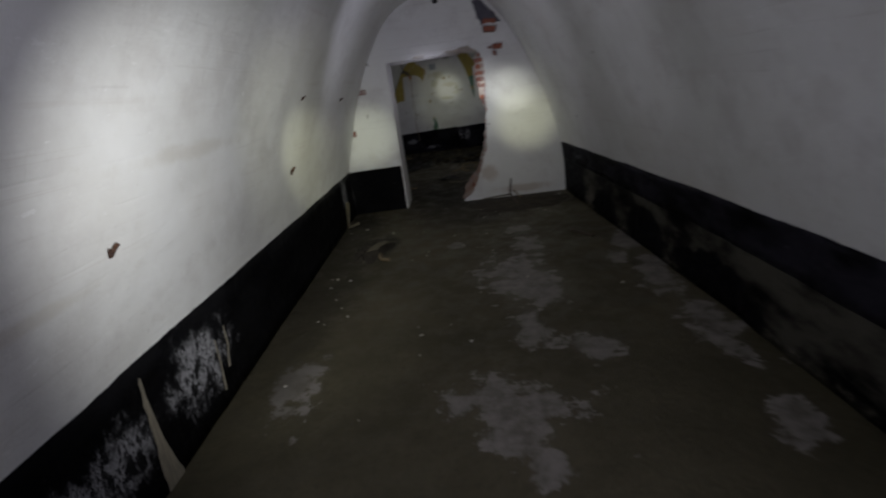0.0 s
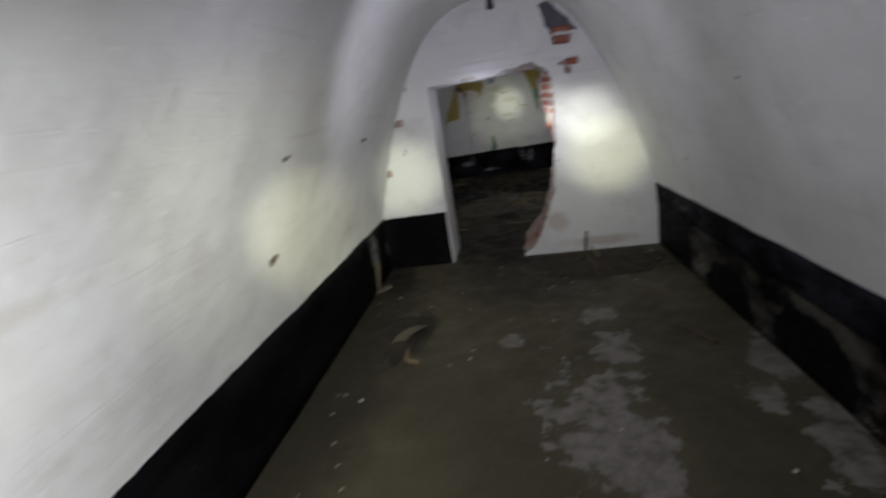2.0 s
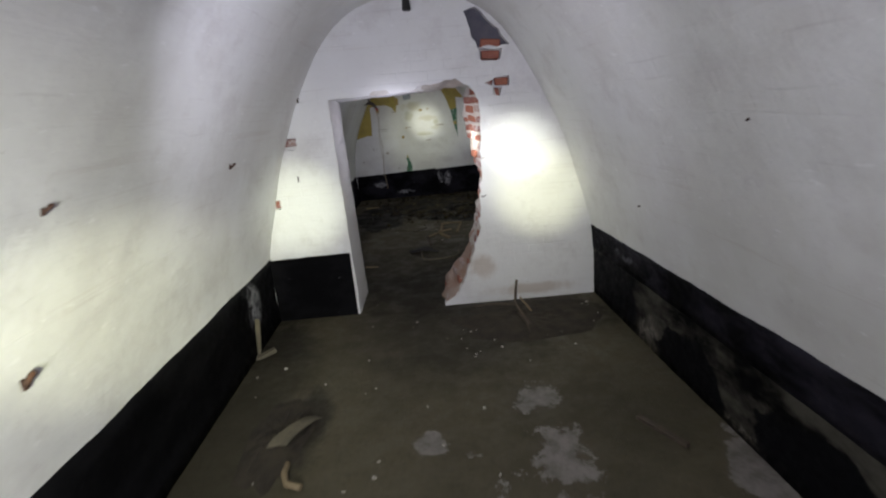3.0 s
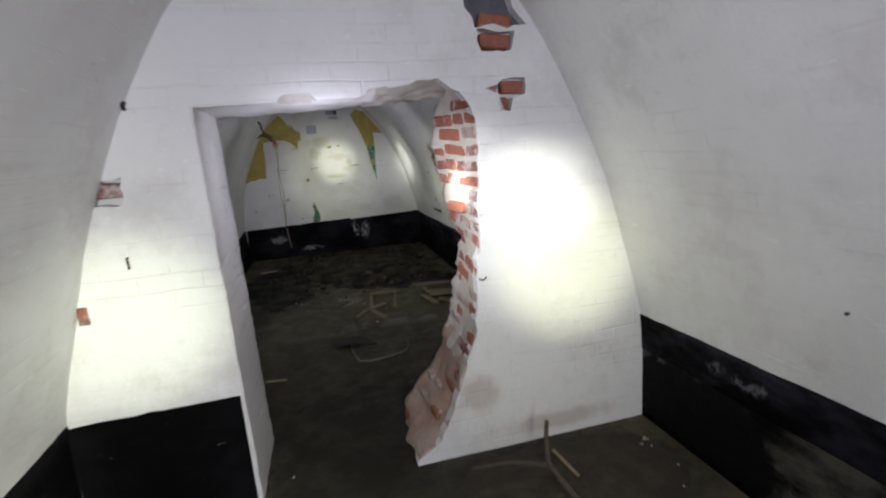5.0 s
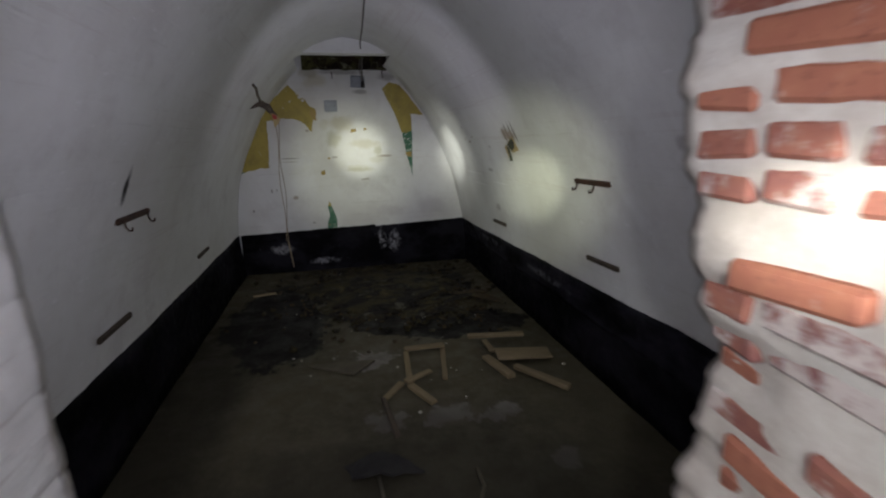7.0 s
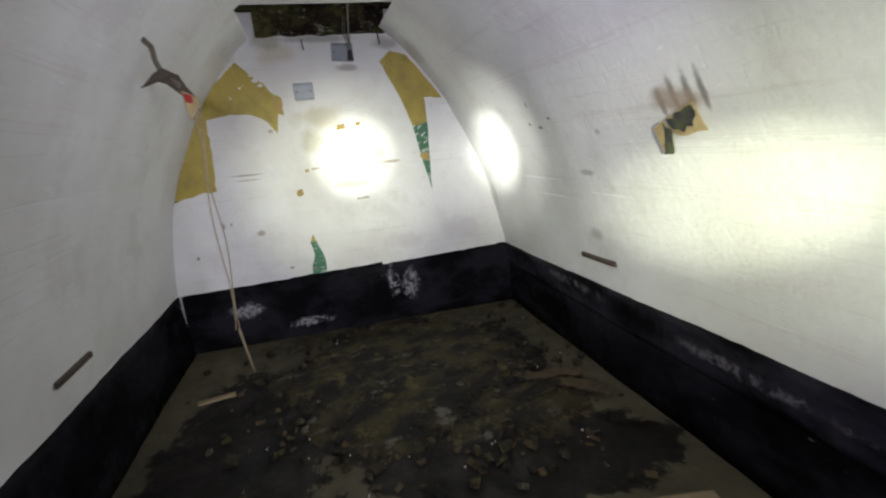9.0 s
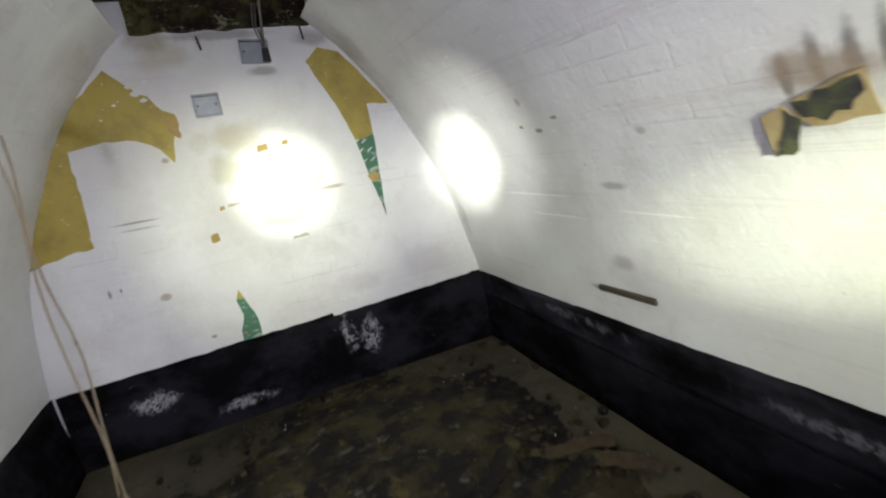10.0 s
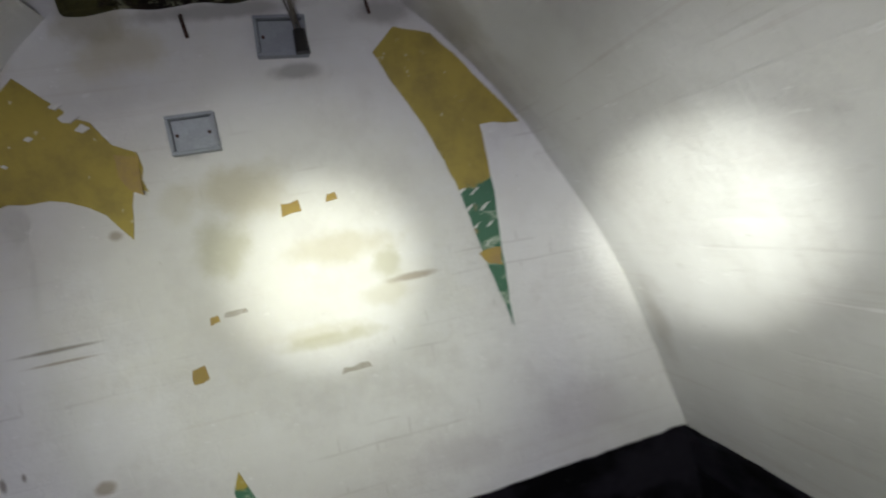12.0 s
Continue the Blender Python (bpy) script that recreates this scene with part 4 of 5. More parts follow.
# marks and hooks on the first room's west wall
for y, z, s, label in ((1.60, 1.15, 0.026, "small rusty iron stub sticking out of the white wall"), (3.75, 1.07, 0.03, "small rusty iron hook in the white wall"),
                       (3.81, 1.60, 0.02, "rusty nail stub in the white wall"), (5.28, 1.55, 0.02, "rusty nail stub in the white wall")):
    p, n0 = on_wall(1, -1, y, z)
    ob = thing("iron_stub", Matrix.Translation(p), label, "nail", "wall stubs")
    bm = bmesh.new()
    tube(bm, [n0 * -0.01, n0 * 0.015, n0 * 0.022 + Vector((0, s * 0.3, s * 0.6)), n0 * 0.03 + Vector((0, s * 0.7, s * 1.1))], s * 0.34, 6)
    part("stem", bm, RUST, ob)
    bm = bmesh.new()
    box(bm, (0.012, s * 0.9, s * 2.0), (0, 0, 0), (14, 0, 10), 0.003, 0.006, 3)
    part("plate", bm, RUST, ob)
for side, y, z in ((1, 4.06, 1.66), (1, 5.31, 1.07)):
    p, n0 = on_wall(1, side, y, z)
    ob = thing("iron_nail", Matrix.Translation(p), "small nail in the white wall", "nail", "wall stubs")
    bm = bmesh.new()
    tube(bm, [n0 * -0.01, n0 * 0.012], 0.005)
    part("shank", bm, RUST, ob)

# peeled pale strips on the black dado
for y, w, z0, z1, lean in ((1.69, 0.10, 0.01, 0.56, 0.0), (2.36, 0.010, 0.2, 0.42, 0.05), (2.26, 0.009, 0.12, 0.40, 0.03)):
    bm = bmesh.new()
    outline = ragged([(y - w * 0.5, z0), (y + w * 0.7, z0), (y + w * 0.25 + lean, (z0 + z1) / 2), (y + w * 0.06 + lean, z1), (y - w * 0.08 + lean, z1 - 0.02), (y - w * 0.2 + lean, (z0 + z1) / 2)], 0.05, w * 0.06, 8)
    slab(bm, [outline], lambda u, v, q: on_wall(1, -1, u, max(v, 0.01), 0.010 + swell(on_wall(1, -1, u, max(v, 0.01))[0]) + q)[0], 0.006)
    ob = mesh_object("peeled_strip", bm, STRIP)
    tagged(ob, "pale strip of peeled plaster on the black dado", "peeling plaster", "peeled strips")

# lamp holder at the crown of the partition
ob = thing("lamp_holder", pose(-0.01, 6.36, 2.60), "black ceiling lamp holder without a bulb, on a short cable", "lamp holder")
bm = bmesh.new()
bmesh.ops.create_cone(bm, cap_ends=True, segments=14, radius1=0.035, radius2=0.028, depth=0.09)
bmesh.ops.bevel(bm, geom=[e for e in bm.edges if e.calc_face_angle(0) > 1], offset=0.006, segments=2, affect="EDGES")
bm.transform(Matrix.Translation((0, 0, -0.06)))
part("socket", bm, BAKELITE, ob)
bm = bmesh.new()
tube(bm, [(0, 0, -0.02), (0.01, -0.02, 0.01), (0.0, -0.05, 0.03)], 0.006)
part("cable", bm, CABLE, ob)
ob = thing("iron_nail", pose(-0.955, 6.44, 1.93), "small nail stub in the white wall", "nail", "wall stubs")
bm = bmesh.new()
tube(bm, [(0, 0.01, 0), (0, -0.03, 0), (0.005, -0.035, -0.03)], 0.008)
part("shank", bm, RUST, ob)
ob = thing("iron_hook", pose(-1.06, 6.44, 1.31), "small rusty hook in the white wall", "hook", "wall stubs")
bm = bmesh.new()
tube(bm, [(0, 0.01, 0), (0, -0.015, 0), (0.004, -0.022, -0.03), (0, -0.010, -0.045)], 0.005)
part("shank", bm, RUST, ob)

# ---- second room: things ----
iron_hook_rail("coat_rail", 2, -1, 8.60, 8.98, 1.245, 1.245, "rusty coat rail with two hooks on the white wall", (-0.35, 0.42), "wall rails")
iron_hook_rail("coat_rail", 2, 1, 8.80, 8.43, 1.32, 1.325, "rusty coat rail with two hooks on the white wall", (-0.42, 0.1), "wall rails")
iron_hook_rail("wall_batten", 2, -1, 8.51, 8.87, 0.715, 0.715, "dark narrow batten nailed above the dado", (), "wall rails", DARK_WOOD)
iron_hook_rail("wall_batten", 2, -1, 10.28, 10.61, 0.70, 0.70, "dark narrow batten nailed above the dado", (), "wall rails", DARK_WOOD)
iron_hook_rail("wall_batten", 2, 1, 8.86, 8.51, 0.825, 0.83, "dark narrow batten nailed above the dado", (), "wall rails", DARK_WOOD)
iron_hook_rail("wall_batten", 2, 1, 10.74, 10.40, 0.767, 0.77, "dark narrow batten nailed above the dado", (), "wall rails", DARK_WOOD)

# bent conduit with scraps sticking out of the west wall, with the rope below
ob = thing("hanging_scrap", pose(-0.90, 10.54, 1.88), "torn dark sheet and bent conduit hanging off the wall", "torn paper")
bm = bmesh.new()
tube(bm, [(0.02, 0.02, 0.20), (0.055, 0.015, 0.155), (0.06, 0.01, 0.10), (0.085, -0.03, 0.045), (0.13, -0.08, 0.015), (0.17, -0.13, -0.03)], 0.012, 8)
part("conduit", bm, CARD, ob)
bm = bmesh.new()
slab(bm, [ragged([(-0.02, 0.0), (0.10, 0.035), (0.17, 0.02), (0.23, -0.06), (0.19, -0.075), (0.11, -0.03)], 0.04, 0.005, 4)], lambda u, v, w: Vector((u, -0.75 * u + w, v + 0.02 * math.sin(u * 20))), 0.005)
part("sheet", bm, DARK_WOOD, ob)
bm = bmesh.new()
slab(bm, [ragged([(0.17, -0.05), (0.235, -0.085), (0.245, -0.115), (0.19, -0.17)], 0.04, 0.003, 5)], lambda u, v, w: Vector((u, -0.8 * u + w, v)), 0.004)
part("flap", bm, PAPER, ob)
bm = bmesh.new()
slab(bm, [ragged([(0.175, -0.06), (0.215, -0.075), (0.215, -0.105), (0.185, -0.10)], 0.03, 0.003, 6)], lambda u, v, w: Vector((u, -0.8 * u - 0.008 + w, v)), 0.006)
part("red_piece", bm, RED, ob, "red plastic scrap")
ob = thing("hanging_rope", pose(-0.71, 10.44, 1.76), "thin double hemp rope hanging from the bent conduit", "rope")
for dx in (0.0, 0.02):
    bm = bmesh.new()
    tube(bm, [Vector((dx + 0.010 * math.sin(i * 0.7 + dx * 90), 0.02 * i / 14 + 0.008 * math.sin(i * 1.1), -1.02 * i / 14)) for i in range(15)], 0.0032, 6)
    part("strand", bm, ROPE, ob)
bm = bmesh.new()
tube(bm, [(0.01, 0.02, -1.02), (0.02, 0.05, -1.15), (0.03, 0.09, -1.28)], 0.006, 6)
part("loose_end", bm, ROPE, ob, "pale frayed rope end")
bm = bmesh.new()
tube(bm, [(-0.02, 0.03, 0.01), (0.0, 0, 0.005), (0.01, 0, -0.02)], 0.008)
part("knot", bm, ROPE, ob)

# torn, scorched printed paper on the east wall
ob = thing("torn_poster", Matrix.Translation(on_wall(2, 1, 9.66, 1.53)[0]), "torn scorched printed paper peeling off the white wall", "poster")


def wall_leaf(outline, off, seed, step=0.04, rough=0.004, curl=0.0):
    base = on_wall(2, 1, 9.66, 1.53)[0]
    bm = bmesh.new()
    slab(bm, [ragged(outline, step, rough, seed)], lambda u, v, w: on_wall(2, 1, u, v, 0.016 + off + curl * max(0, v - 1.5) - w)[0] - base, 0.003)
    return bm


part("sheet", wall_leaf([(9.72, 1.545), (9.56, 1.60), (9.545, 1.49), (9.68, 1.475), (9.72, 1.50)], 0.0, 1), PAPER, ob)
part("print", wall_leaf([(9.715, 1.54), (9.57, 1.59), (9.565, 1.545), (9.60, 1.51), (9.63, 1.515), (9.65, 1.49), (9.70, 1.50)], 0.005, 2, 0.03, 0.009), PRINT, ob, "dark printed picture")
part("flap", wall_leaf([(9.80, 1.51), (9.735, 1.54), (9.72, 1.48), (9.785, 1.41)], 0.006, 3), PAPER, ob)
part("burnt_edge", wall_leaf([(9.735, 1.53), (9.70, 1.49), (9.72, 1.45), (9.74, 1.405), (9.785, 1.405), (9.745, 1.48)], 0.010, 4, 0.02, 0.008), PRINT, ob, "charred dark edge")

# torn old paint on the far wall
def far_patch(name, outline, mat, label, seed, group="torn paint", thick=0.004, step=0.05, rough=0.007):
    bm = bmesh.new()
    slab(bm, [ragged(outline, step, rough, seed)], lambda u, v, w: Vector((u, FAR - w, v)), thick)
    return tagged(mesh_object(name, bm, mat), label, "paint patch", group)


far_patch("paint_patch", [(-0.725, 2.235), (-0.62, 2.13), (-0.55, 2.08), (-0.50, 2.00), (-0.435, 1.965), (-0.43, 1.84), (-0.465, 1.86), (-0.50, 1.70), (-0.56, 1.79), (-0.66, 1.848),
                          (-0.82, 1.865), (-1.0, 1.833), (-1.0, 1.6), (-1.02, 1.30), (-1.15, 1.29), (-1.36, 1.235), (-1.36, 1.40), (-1.25, 1.62), (-1.13, 1.80), (-0.96, 2.03)],
          MUSTARD_LOW, "large torn patch of mustard yellow paint on the white wall", 1)
mustard_patch = bpy.data.objects["paint_patch"]
bm = bmesh.new()
slab(bm, [ragged([(-0.50, 1.97), (-0.43, 1.955), (-0.435, 1.83), (-0.475, 1.85), (-0.50, 1.90)], 0.04, 0.004, 7)], lambda u, v, w: Vector((u, FAR - 0.006 - w - 0.35 * (u + 0.50) * (1.97 - v) * 4, v)), 0.004)
part("curled_flap", bm, SCRAP, mustard_patch, "curled torn flap of mustard paint")
for k, (x, z, w) in enumerate(((-0.60, 2.10, 0.03), (-0.57, 2.06, 0.022), (-0.63, 2.14, 0.02), (-0.72, 2.05, 0.012), (-0.80, 1.98, 0.010))):
    bm = bmesh.new()
    slab(bm, [ragged([(x - w, z), (x, z - w * 0.6), (x + w, z), (x, z + w * 0.8)], 0.02, 0.006, 40 + k)], lambda u, v, q: Vector((u, FAR - 0.004 - q, v)), 0.003)
    part("chip", bm, LIME_FAR, mustard_patch, "white chip")
far_patch("paint_patch", [(0.363, 2.19), (0.45, 2.27), (0.58, 2.235), (0.74, 2.04), (0.855, 1.885), (0.70, 1.895), (0.71, 1.66), (0.695, 1.135), (0.61, 1.52), (0.575, 1.70), (0.50, 1.915)],
          MUSTARD, "torn tongue of mustard paint ending in green", 2, rough=0.004)
tongue = bpy.data.objects["paint_patch.001"]
for k, (x, z, w) in enumerate(((0.585, 1.66, 0.022), (0.635, 1.655, 0.020), (0.61, 1.60, 0.022), (0.665, 1.595, 0.024), (0.625, 1.53, 0.018), (0.675, 1.53, 0.018), (0.655, 1.46, 0.018))):
    bm = bmesh.new()
    slab(bm, [ragged([(x - w, z - w * 0.5), (x - w * 0.2, z - w * 0.3), (x + w, z + w * 0.7), (x, z + w * 0.4)], 0.012, 0.003, 60 + k)], lambda u, v, q: Vector((u, FAR - 0.004 - q, v)), 0.003)
    part("chip", bm, LIME_FAR, tongue, "white chip in the green paint")
bm = bmesh.new()
slab(bm, [ragged([(0.615, 1.43), (0.70, 1.44), (0.695, 1.37), (0.645, 1.385)], 0.03, 0.006, 71)], lambda u, v, w: Vector((u, FAR - 0.004 - w, v)), 0.003)
part("brown_patch", bm, SCRAP, tongue, "bare brownish patch")
far_patch("paint_patch", [(-0.352, 0.868), (-0.32, 0.77), (-0.292, 0.70), (-0.280, 0.60), (-0.284, 0.51), (-0.402, 0.51), (-0.394, 0.60), (-0.362, 0.69), (-0.380, 0.80)], GREEN, "torn flame-shaped patch of green paint above the dado", 3, rough=0.004)
for i, (x, z, w, h) in enumerate(((-0.01, 1.71, 0.07, 0.05), (0.13, 1.725, 0.04, 0.03), (-0.32, 1.39, 0.035, 0.03), (-0.40, 1.22, 0.05, 0.06), (0.10, 1.12, 0.11, 0.025), (-0.25, 1.40, 0.08, 0.02))):
    far_patch("paint_scrap", [(x - w / 2, z - h / 2), (x + w / 2, z - h * 0.3), (x + w * 0.4, z + h / 2), (x - w * 0.4, z + h * 0.35)], SCRAP if i not in (4, 5) else CHIP,
              "small scrap of old mustard paint on the white wall", 20 + i, "paint scraps", 0.003, 0.03, 0.005)

def zinc_box(x, z, w, h, label, tilt=0.0):
    ob = thing("junction_box", pose(x, FAR, z, 0, tilt, 0), label, "junction box", "junction boxes")
    bm = bmesh.new()
    for size, at in (((w, 0.03, 0.012), (0, -0.013, h / 2)), ((w, 0.03, 0.012), (0, -0.013, -h / 2)), ((0.012, 0.03, h - 0.013), (-w / 2 + 0.006, -0.013, 0)), ((0.012, 0.03, h - 0.013), (w / 2 - 0.006, -0.013, 0))):
        box(bm, size, at, (0, 0, 0), 0.003)
    part("rim", bm, GREY_METAL, ob)
    bm = bmesh.new()
    box(bm, (w - 0.026, 0.012, h - 0.016), (0, -0.006, 0), (0, 0, 0), 0.002)
    part("lid", bm, GREY_METAL, ob)
    for dx in (-1, 1):
        bm = bmesh.new()
        bmesh.ops.create_cone(bm, cap_ends=True, segments=8, radius1=0.006, radius2=0.005, depth=0.006)
        bm.transform(pose(dx * (w / 2 - 0.025), -0.014, 0, 90, 0, 0))
        part("screw", bm, RUST, ob)
    return ob


zinc_box(-0.256, 1.998, 0.148, 0.115, "square grey zinc junction box in the white wall")
zinc_box(0.075, 2.272, 0.165, 0.122, "grey zinc junction box below the shaft", 4)
ob = thing("lamp_socket", pose(0.135, FAR - 0.035, 2.24), "black lamp socket hanging by its wires before the junction box", "lamp socket")
bm = bmesh.new()
bmesh.ops.create_cone(bm, cap_ends=True, segments=12, radius1=0.024, radius2=0.02, depth=0.075)
part("socket", bm, BAKELITE, ob)
for dx in (-0.008, 0.008):
    bm = bmesh.new()
    tube(bm, [(dx, 0, 0.03), (dx - 0.01, -0.005, 0.09), (dx - 0.03, -0.01, 0.17), (dx - 0.02, -0.1, 0.26)], 0.004)
    part("wire", bm, CABLE, ob)
ob = thing("ceiling_cable", pose(0.03, 9.0, 2.6), "loose grey cable hanging along the crown of the vault", "cable")
bm = bmesh.new()
tube(bm, [(0.0, -0.6, 0.0), (0.0, 0.3, -0.03), (0.02, 1.0, -0.02), (0.04, 1.7, -0.05), (0.05, 2.3, -0.06), (0.08, 2.6, -0.14), (0.09, 2.9, -0.26), (0.10, 3.08, -0.32)], 0.007)
part("length", bm, CABLE, ob)
for x, z in ((-0.22, 2.35), (0.37, 2.37)):
    ob = thing("iron_nail", pose(x, FAR, z), "thin rust-streaked nail under the shaft", "nail", "wall stubs")
    bm = bmesh.new()
    tube(bm, [(0, 0.01, 0.03), (0, -0.012, 0.02), (0.008, -0.012, -0.05)], 0.006)
    part("shank", bm, RUST, ob)

# battens of a broken frame on the floor
plank((0.68, 9.53), (1.12, 9.45), 0.055, 0.025, 0.05)
plank((0.80, 9.48), (0.81, 9.28), 0.04, 0.02, 0.02)
plank((0.81, 9.20), (1.20, 9.13), 0.17, 0.022, 0.03, label="short wide pale board lying over battens")
plank((0.74, 9.24), (0.82, 8.91), 0.06, 0.03, 0.0)
plank((0.885, 9.02), (1.12, 8.66), 0.05, 0.035, 0.01)
plank((0.17, 9.49), (0.48, 9.50), 0.06, 0.02, 0.02)
plank((0.47, 9.50), (0.38, 9.0), 0.04, 0.02, 0.0)
plank((0.18, 9.48), (0.14, 9.0), 0.04, 0.02, 0.0)
plank((0.11, 8.99), (0.30, 9.10), 0.05, 0.018, 0.022)
plank((0.14, 8.98), (0.25, 8.73), 0.05, 0.018, 0.0)
plank((0.09, 9.03), (-0.04, 8.85), 0.05, 0.018, 0.0)
plank((-1.20, 11.25), (-0.97, 11.29), 0.045, 0.02, 0.0)
bm = bmesh.new()
slab(bm, [ragged([(-0.25, 0.10), (0.05, -0.14), (0.22, 0.02), (0.0, 0.08)], 0.08, 0.006, 3)], lambda u, v, w: Vector((u, v, w + 0.004)), 0.012)
ob = mesh_object("torn_cardboard", bm, CARD)
ob.matrix_basis = pose(-0.28, 9.36, 0, 0, 0, 5)
tagged(ob, "torn triangular piece of damp board on the floor", "cardboard")
ob = thing("bent_wire", pose(0.1, 7.95, 0.012), "pale bent strip of conduit lying on the floor", "conduit")
bm = bmesh.new()
tube(bm, [(-0.24, 0.21, 0), (-0.23, 0.05, 0), (-0.20, -0.15, 0.01), (-0.10, -0.17, 0.01), (0.08, -0.12, 0.005), (0.19, -0.07, 0), (0.235, 0.02, 0), (0.23, 0.13, 0.01)], 0.011, 7)
part("length", bm, CARD, ob)
bm = bmesh.new()
slab(bm, [ragged([(-0.2, 0.02), (-0.08, 0.10), (0.06, 0.06), (0.20, -0.02), (0.05, -0.08), (-0.15, -0.06)], 0.06, 0.012, 3)], lambda u, v, w: Vector((u, v, w + 0.05 * max(0, 1 - (u * u + v * v) / 0.025))), 0.012)
ob = mesh_object("black_rag", bm, RAG)
ob.matrix_basis = pose(-0.11, 8.20, 0.004, 0, 0, -12)
tagged(ob, "crumpled black rag on the concrete floor", "rag")
plank((-0.05, 8.85), (-0.01, 8.45), 0.03, 0.02, 0.0, DARK_WOOD, "dark narrow stick lying on the concrete floor", "floor litter", name="dark_stick")
plank((-0.81, 7.755), (-0.66, 7.735), 0.03, 0.015, 0.0)
litter("rubbish_crumbs", [(0.3, 11.2, 0.5, 0.5, 34), (0.7, 10.4, 0.3, 0.35, 18), (-0.3, 10.6, 0.4, 0.5, 14), (0.2, 9.0, 0.5, 0.4, 10)], CHIP, "pale crumbs scattered over black mould", 8, (0.004, 0.016), 0.007)
litter("rubbish_crumbs", [(0.2, 11.3, 0.5, 0.42, 300), (0.7, 10.5, 0.32, 0.3, 160), (-0.1, 10.7, 0.4, 0.4, 90)], LEAF, "brownish leaf-like scraps in the rubbish", 9, (0.012, 0.05), 0.016)
litter("rubbish_clods", [(0.1, 11.2, 0.5, 0.45, 300), (0.6, 10.5, 0.35, 0.3, 160)], ROT, "dark sodden clods in the rubbish", 12, (0.02, 0.06), 0.035)
mound("rubbish_heap", 0.15, 11.15, 0.88, 0.92, 0.05, ROT, "low heap of rotten brown rubbish on the floor", 6)
mound("rubbish_heap", 0.72, 10.45, 0.42, 0.36, 0.035, ROT, "low heap of rotten brown rubbish on the floor", 7)
for k, (x, y, turn, mat) in enumerate(((0.98, 10.66, -25, LEAF), (0.85, 10.50, 12, ROT), (1.08, 10.48, -50, LEAF), (0.62, 10.75, 40, ROT))):
    bm = bmesh.new()
    slab(bm, [ragged([(-0.21, -0.03), (0.04, -0.055), (0.10, -0.03), (0.20, -0.04), (0.23, 0.03), (0.06, 0.05), (-0.06, 0.025), (-0.20, 0.045)], 0.03, 0.013, k)], lambda u, v, w: Vector((u, v, w + 0.012 * math.sin(u * 11 + k) + 0.02 * v + 0.028)), 0.012)
    ob = mesh_object("sodden_board", bm, mat)
    ob.matrix_basis = pose(x, y, 0.004, 3, -3, turn)
    tagged(ob, "warped sodden brown board in the rubbish", "board", "sodden boards")
plank((0.44, 10.53), (0.50, 10.50), 0.018, 0.008, 0.01, RED, "small red plastic strip in the rubbish", "", 0, "plastic_strip")

# ---- bricks of the broken door jamb ----
def jamb_x(z, y):
    """The broken face of the jamb, from the front arris to the one behind."""
    front = float(np.interp(z, [p[1] for p in edge], [p[0] for p in edge]))
    rear = float(np.interp(z, [p[1] for p in far_edge], [p[0] for p in far_edge]))
    f = min(max((y - PARTITION) / (BACK - PARTITION), 0), 1)
    return front + (rear - front) * f


def broken(z):
    """How far the inner arris of the jamb sticks out at a height."""
    return 0.0 if z < 0.3 else 0.030 * noise.noise(Vector((3.3, z * 13.1, 0.7))) + 0.014 * noise.noise(Vector((1.3, z * 41.0, 2.7)))


SHAPES = {}
rnd = random.Random(11)
for kind, length in (("stretcher", 0.235), ("header", 0.112), ("bat", 0.165)):
    for v in range(5):
        bm = bmesh.new()
        box(bm, (0.12, length * 0.96, 0.058), (0, 0, 0), (0, 0, 0), 0.009, 0.007, 30 + v)
        data = bpy.data.meshes.new("brick")
        bmesh.ops.recalc_face_normals(bm, faces=bm.faces)
        bm.to_mesh(data)
        bm.free()
        data.materials.append(BRICK if v < 3 else LIMED_BRICK)
        SHAPES[kind, v] = (data, length)
bond = (("header", "stretcher", "header"), ("stretcher", "header", "header"), ("header", "header", "stretcher"), ("bat", "stretcher"))
for row in range(25):
    z = 0.035 + row * 0.077
    y = PARTITION + 0.012
    for kind in bond[(row * 3 + row // 4) % 4]:
        limed = rnd.random() < (0.16 if z > 0.95 else 0.42)
        data, length = SHAPES[kind, 3 + rnd.randrange(2) if limed else rnd.randrange(3)]
        if y + length > BACK + 0.01:
            break
        if rnd.random() < (0.09 if z > 0.75 else 0.40):
            y += length + 0.018
            continue
        b = new("brick", data)
        b.parent = partition
        slope = (jamb_x(z, y + length) - jamb_x(z, y)) / length
        b.matrix_basis = pose(jamb_x(z, y + length / 2) + 0.058 - (broken(z) if y + length > BACK - 0.15 else 0) + rnd.uniform(-0.004, 0.006), y + length / 2, z,
                              rnd.uniform(-1.5, 1.5), rnd.uniform(-2, 2), rnd.uniform(-1.5, 1.5) - math.degrees(math.atan(slope)))
        y += length + 0.018
for x, z, w, turn in ((-1.092, 1.588, 0.125, 2), (-1.272, 1.08, 0.05, 3), (0.625, 2.14, 0.15, 3), (0.705, 1.935, 0.11, 2), (0.66, 1.855, 0.045, 8), (0.63, 2.225, 0.16, 5), (0.60, 1.925, 0.05, 6)):
    bm = bmesh.new()
    box(bm, (w, 0.08, 0.062), (0, 0, 0), (0, 0, 0), 0.007, 0.006, int(abs(x) * 100))
    b = mesh_object("brick", bm, BRICK, partition)
    b.matrix_basis = pose(x, PARTITION + 0.054, z, 0, turn, 0)
bm = bmesh.new()
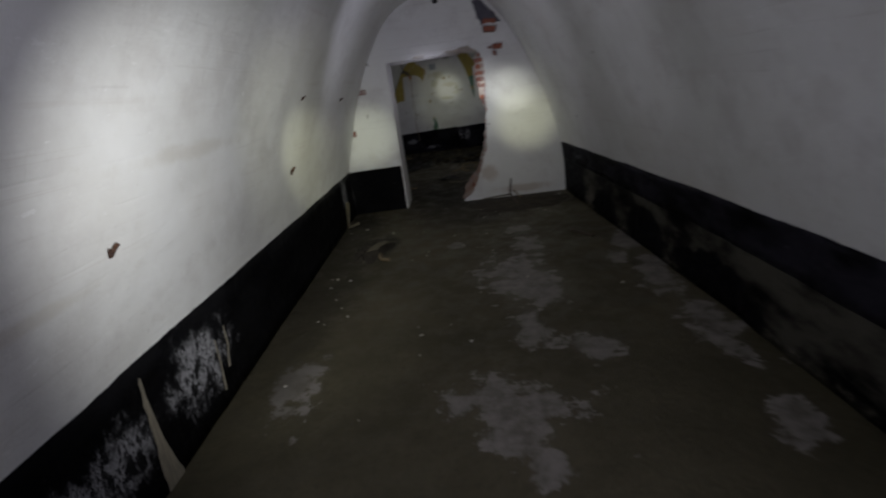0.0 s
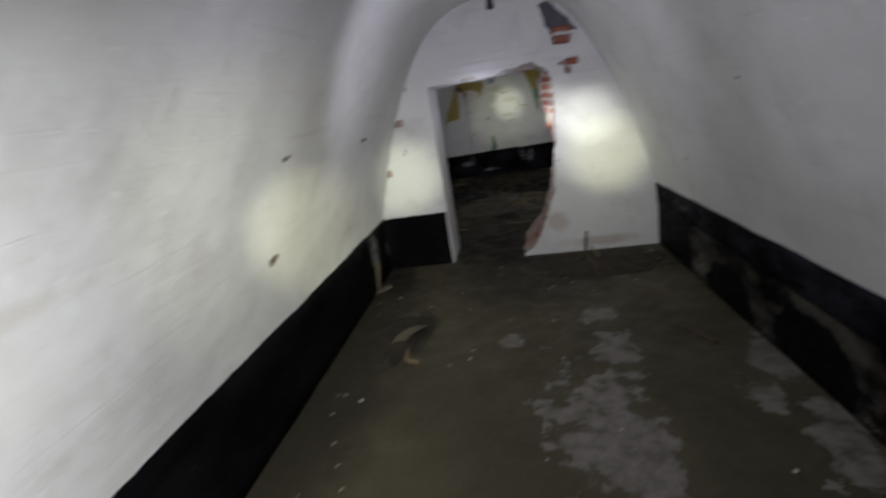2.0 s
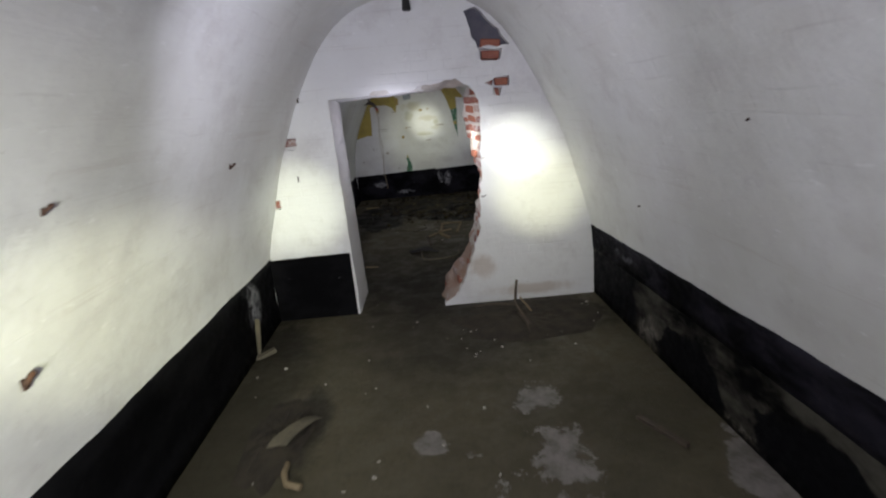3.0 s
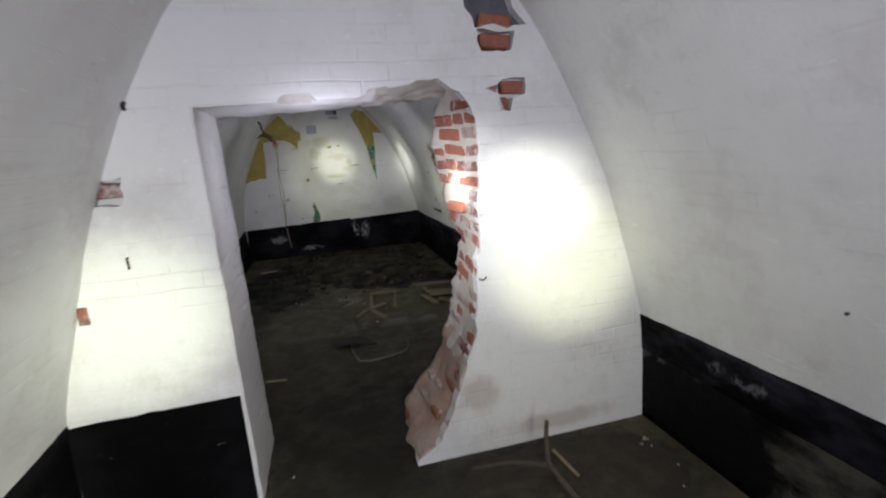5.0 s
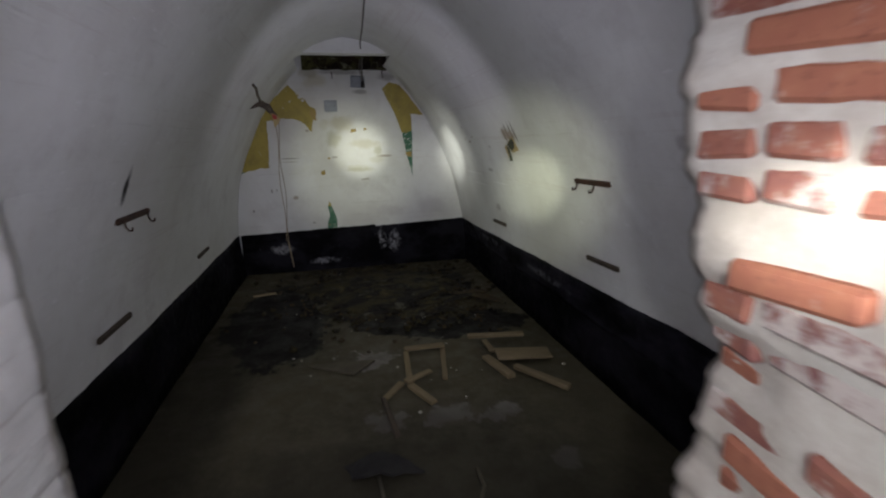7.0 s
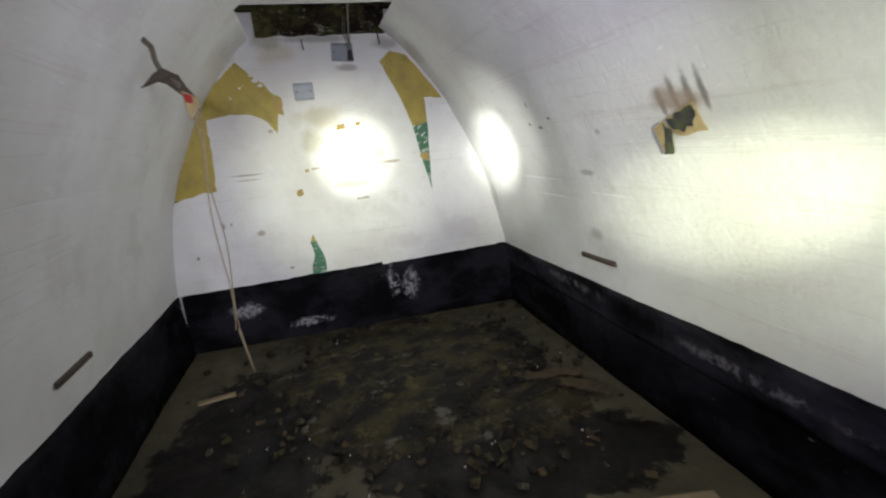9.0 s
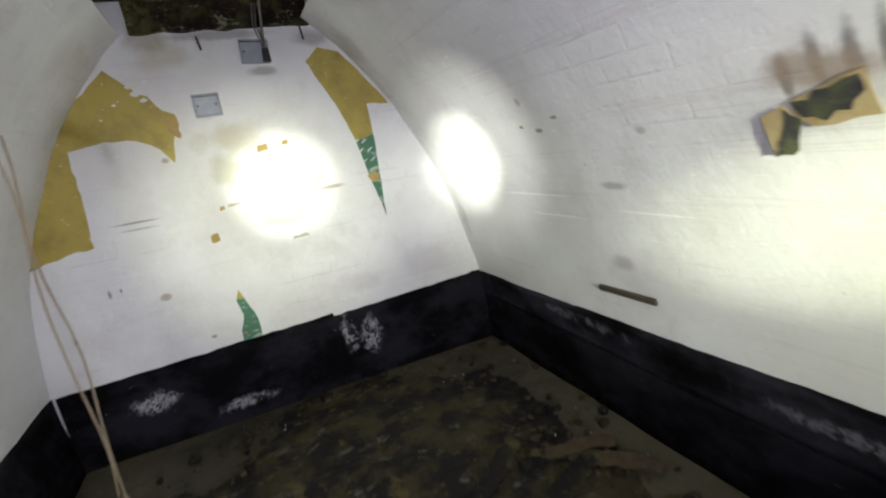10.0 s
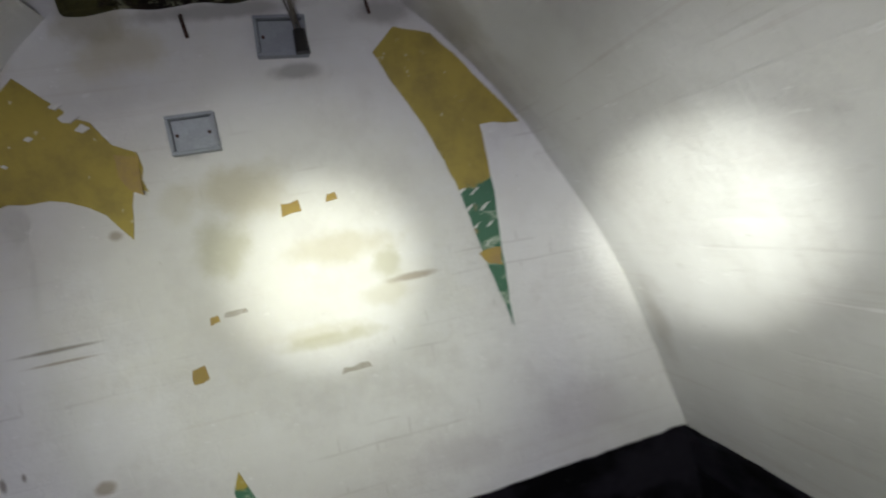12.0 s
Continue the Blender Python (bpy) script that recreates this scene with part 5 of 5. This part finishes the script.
slab(bm, [ragged([(0.42, 2.50), (0.46, 2.2), (0.80, 2.2), (0.6, 2.5)], 0.06, 0.01, 5)], lambda u, v, w: Vector((u, PARTITION + 0.060 + w, v)), 0.006)
part("cavity_back", bm, SOOT, partition, "bluish grey slate at the back of the broken-out hole")

# mortar behind and between the bricks, plastered reveal and lintel underside
bm = bmesh.new()
grid = []
for i in range(110):
    z = 1.95 * i / 109
    row = []
    for j in range(18):
        y = PARTITION + 0.004 + (BACK - PARTITION - 0.008) * j / 17
        k = 0.5 if z > 0.75 else 1.0
        x = jamb_x(z, y) + 0.006 + 0.012 * k * noise.noise(Vector((z * 11, y * 11, 2))) + 0.006 * noise.noise(Vector((z * 28, y * 24, 5)))
        if z < 0.8:
            x -= 0.02 * (0.8 - z) * (0.6 + noise.noise(Vector((z * 5, y * 5, 9)))) + 0.03 * noise.noise(Vector((z * 9, y * 8, 1))) * min(1, (0.8 - z) * 3)
        x -= broken(z) * min(1.0, max(0.0, (j - 10) / 4))
        row.append(bm.verts.new((x, y, z)))
    grid.append(row)
for a, b in zip(grid, grid[1:]):
    for j in range(17):
        f = bm.faces.new((a[j], a[j + 1], b[j + 1], b[j]))
        f.smooth = True
        f.material_index = 1 if a[j].co.z < 0.52 + 0.2 * noise.noise(a[j].co * 6) else 0
back = [[bm.verts.new((v.co.x + 0.16, v.co.y, v.co.z)) for v in (r[0], r[-1])] for r in grid]
for (r, b), (r2, b2) in zip(zip(grid, back), zip(grid[1:], back[1:])):
    bm.faces.new((r[0], b[0], b2[0], r2[0])), bm.faces.new((r[-1], r2[-1], b2[1], b[1])), bm.faces.new((b[0], b[1], b2[1], b2[0]))
part("mortar", bm, [MORTAR, RUBBLE], partition, "crumbling lime mortar")

bm = bmesh.new()
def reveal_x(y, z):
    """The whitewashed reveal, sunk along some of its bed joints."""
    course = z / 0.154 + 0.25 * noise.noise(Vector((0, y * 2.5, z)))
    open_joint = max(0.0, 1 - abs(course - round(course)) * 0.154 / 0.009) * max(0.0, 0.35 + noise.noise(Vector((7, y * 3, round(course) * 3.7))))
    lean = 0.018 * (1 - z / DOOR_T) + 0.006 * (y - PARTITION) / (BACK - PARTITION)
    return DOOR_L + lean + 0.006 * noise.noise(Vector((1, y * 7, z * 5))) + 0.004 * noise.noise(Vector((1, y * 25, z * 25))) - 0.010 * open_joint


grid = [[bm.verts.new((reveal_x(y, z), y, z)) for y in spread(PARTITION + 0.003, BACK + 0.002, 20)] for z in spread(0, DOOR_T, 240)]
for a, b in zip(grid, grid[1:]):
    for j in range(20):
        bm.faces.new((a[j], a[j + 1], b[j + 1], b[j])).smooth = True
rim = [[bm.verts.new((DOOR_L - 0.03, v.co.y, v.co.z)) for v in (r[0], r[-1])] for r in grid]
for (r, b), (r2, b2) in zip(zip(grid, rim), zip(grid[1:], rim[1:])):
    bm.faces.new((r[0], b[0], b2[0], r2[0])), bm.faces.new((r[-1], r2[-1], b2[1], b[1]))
part("reveal", bm, SHADED_LIME, partition, "rough whitewashed door reveal")

bm = bmesh.new()
near_low = [(DOOR_L, DOOR_T), (-0.05, 1.918), (0.02, 1.930), (0.12, 1.940), (0.25, 1.962), (0.33, 1.968), (0.42, 1.945)]
rear_low = [(DOOR_L, 1.888), (0.10, 1.915), (0.47, 1.945)]
grid = []
for x in spread(DOOR_L - 0.01, 0.50, 60):
    a = float(np.interp(x, [p[0] for p in near_low], [p[1] for p in near_low]))
    b = float(np.interp(x, [p[0] for p in rear_low], [p[1] for p in rear_low]))
    chipped = 1.0 if x > 0.0 or -0.37 < x < -0.23 else 0.0
    row = []
    for j, y in enumerate(spread(PARTITION + 0.002, BACK + 0.002, 18)):
        f = j / 18
        rough = 0.024 * noise.noise(Vector((x * 13, y * 13, 4))) + 0.008 * noise.noise(Vector((x * 40, y * 40, 4))) if x > 0.02 else 0.010 * noise.noise(Vector((x * 6, y * 6, 4))) + 0.006 * noise.noise(Vector((x * 23, y * 23, 4)))
        lift = chipped * 0.03 * max(0.0, 1 - f * 6)
        row.append(bm.verts.new((x, y, a + (b - a) * f - 0.002 + lift + rough * min(1.0, 0.3 + f * 2))))
    grid.append(row)
for i, (a, b) in enumerate(zip(grid, grid[1:])):
    for j in range(18):
        f = bm.faces.new((a[j], b[j], b[j + 1], a[j + 1]))
        x = a[0].co.x + 0.1 * noise.noise(a[j].co * 5)
        f.smooth, f.material_index = True, 1 if x > 0.03 or (j < 3 and -0.36 < x < -0.24) else 0
upper = [[bm.verts.new((v.co.x, v.co.y, v.co.z + 0.03)) for v in (r[0], r[-1])] for r in grid]
for (r, b), (r2, b2) in zip(zip(grid, upper), zip(grid[1:], upper[1:])):
    bm.faces.new((r[0], b[0], b2[0], r2[0])), bm.faces.new((r[-1], r2[-1], b2[1], b[1]))
part("lintel", bm, [SHADED_LIME, PLASTER], partition, "whitewashed lintel underside, crumbled at one end")
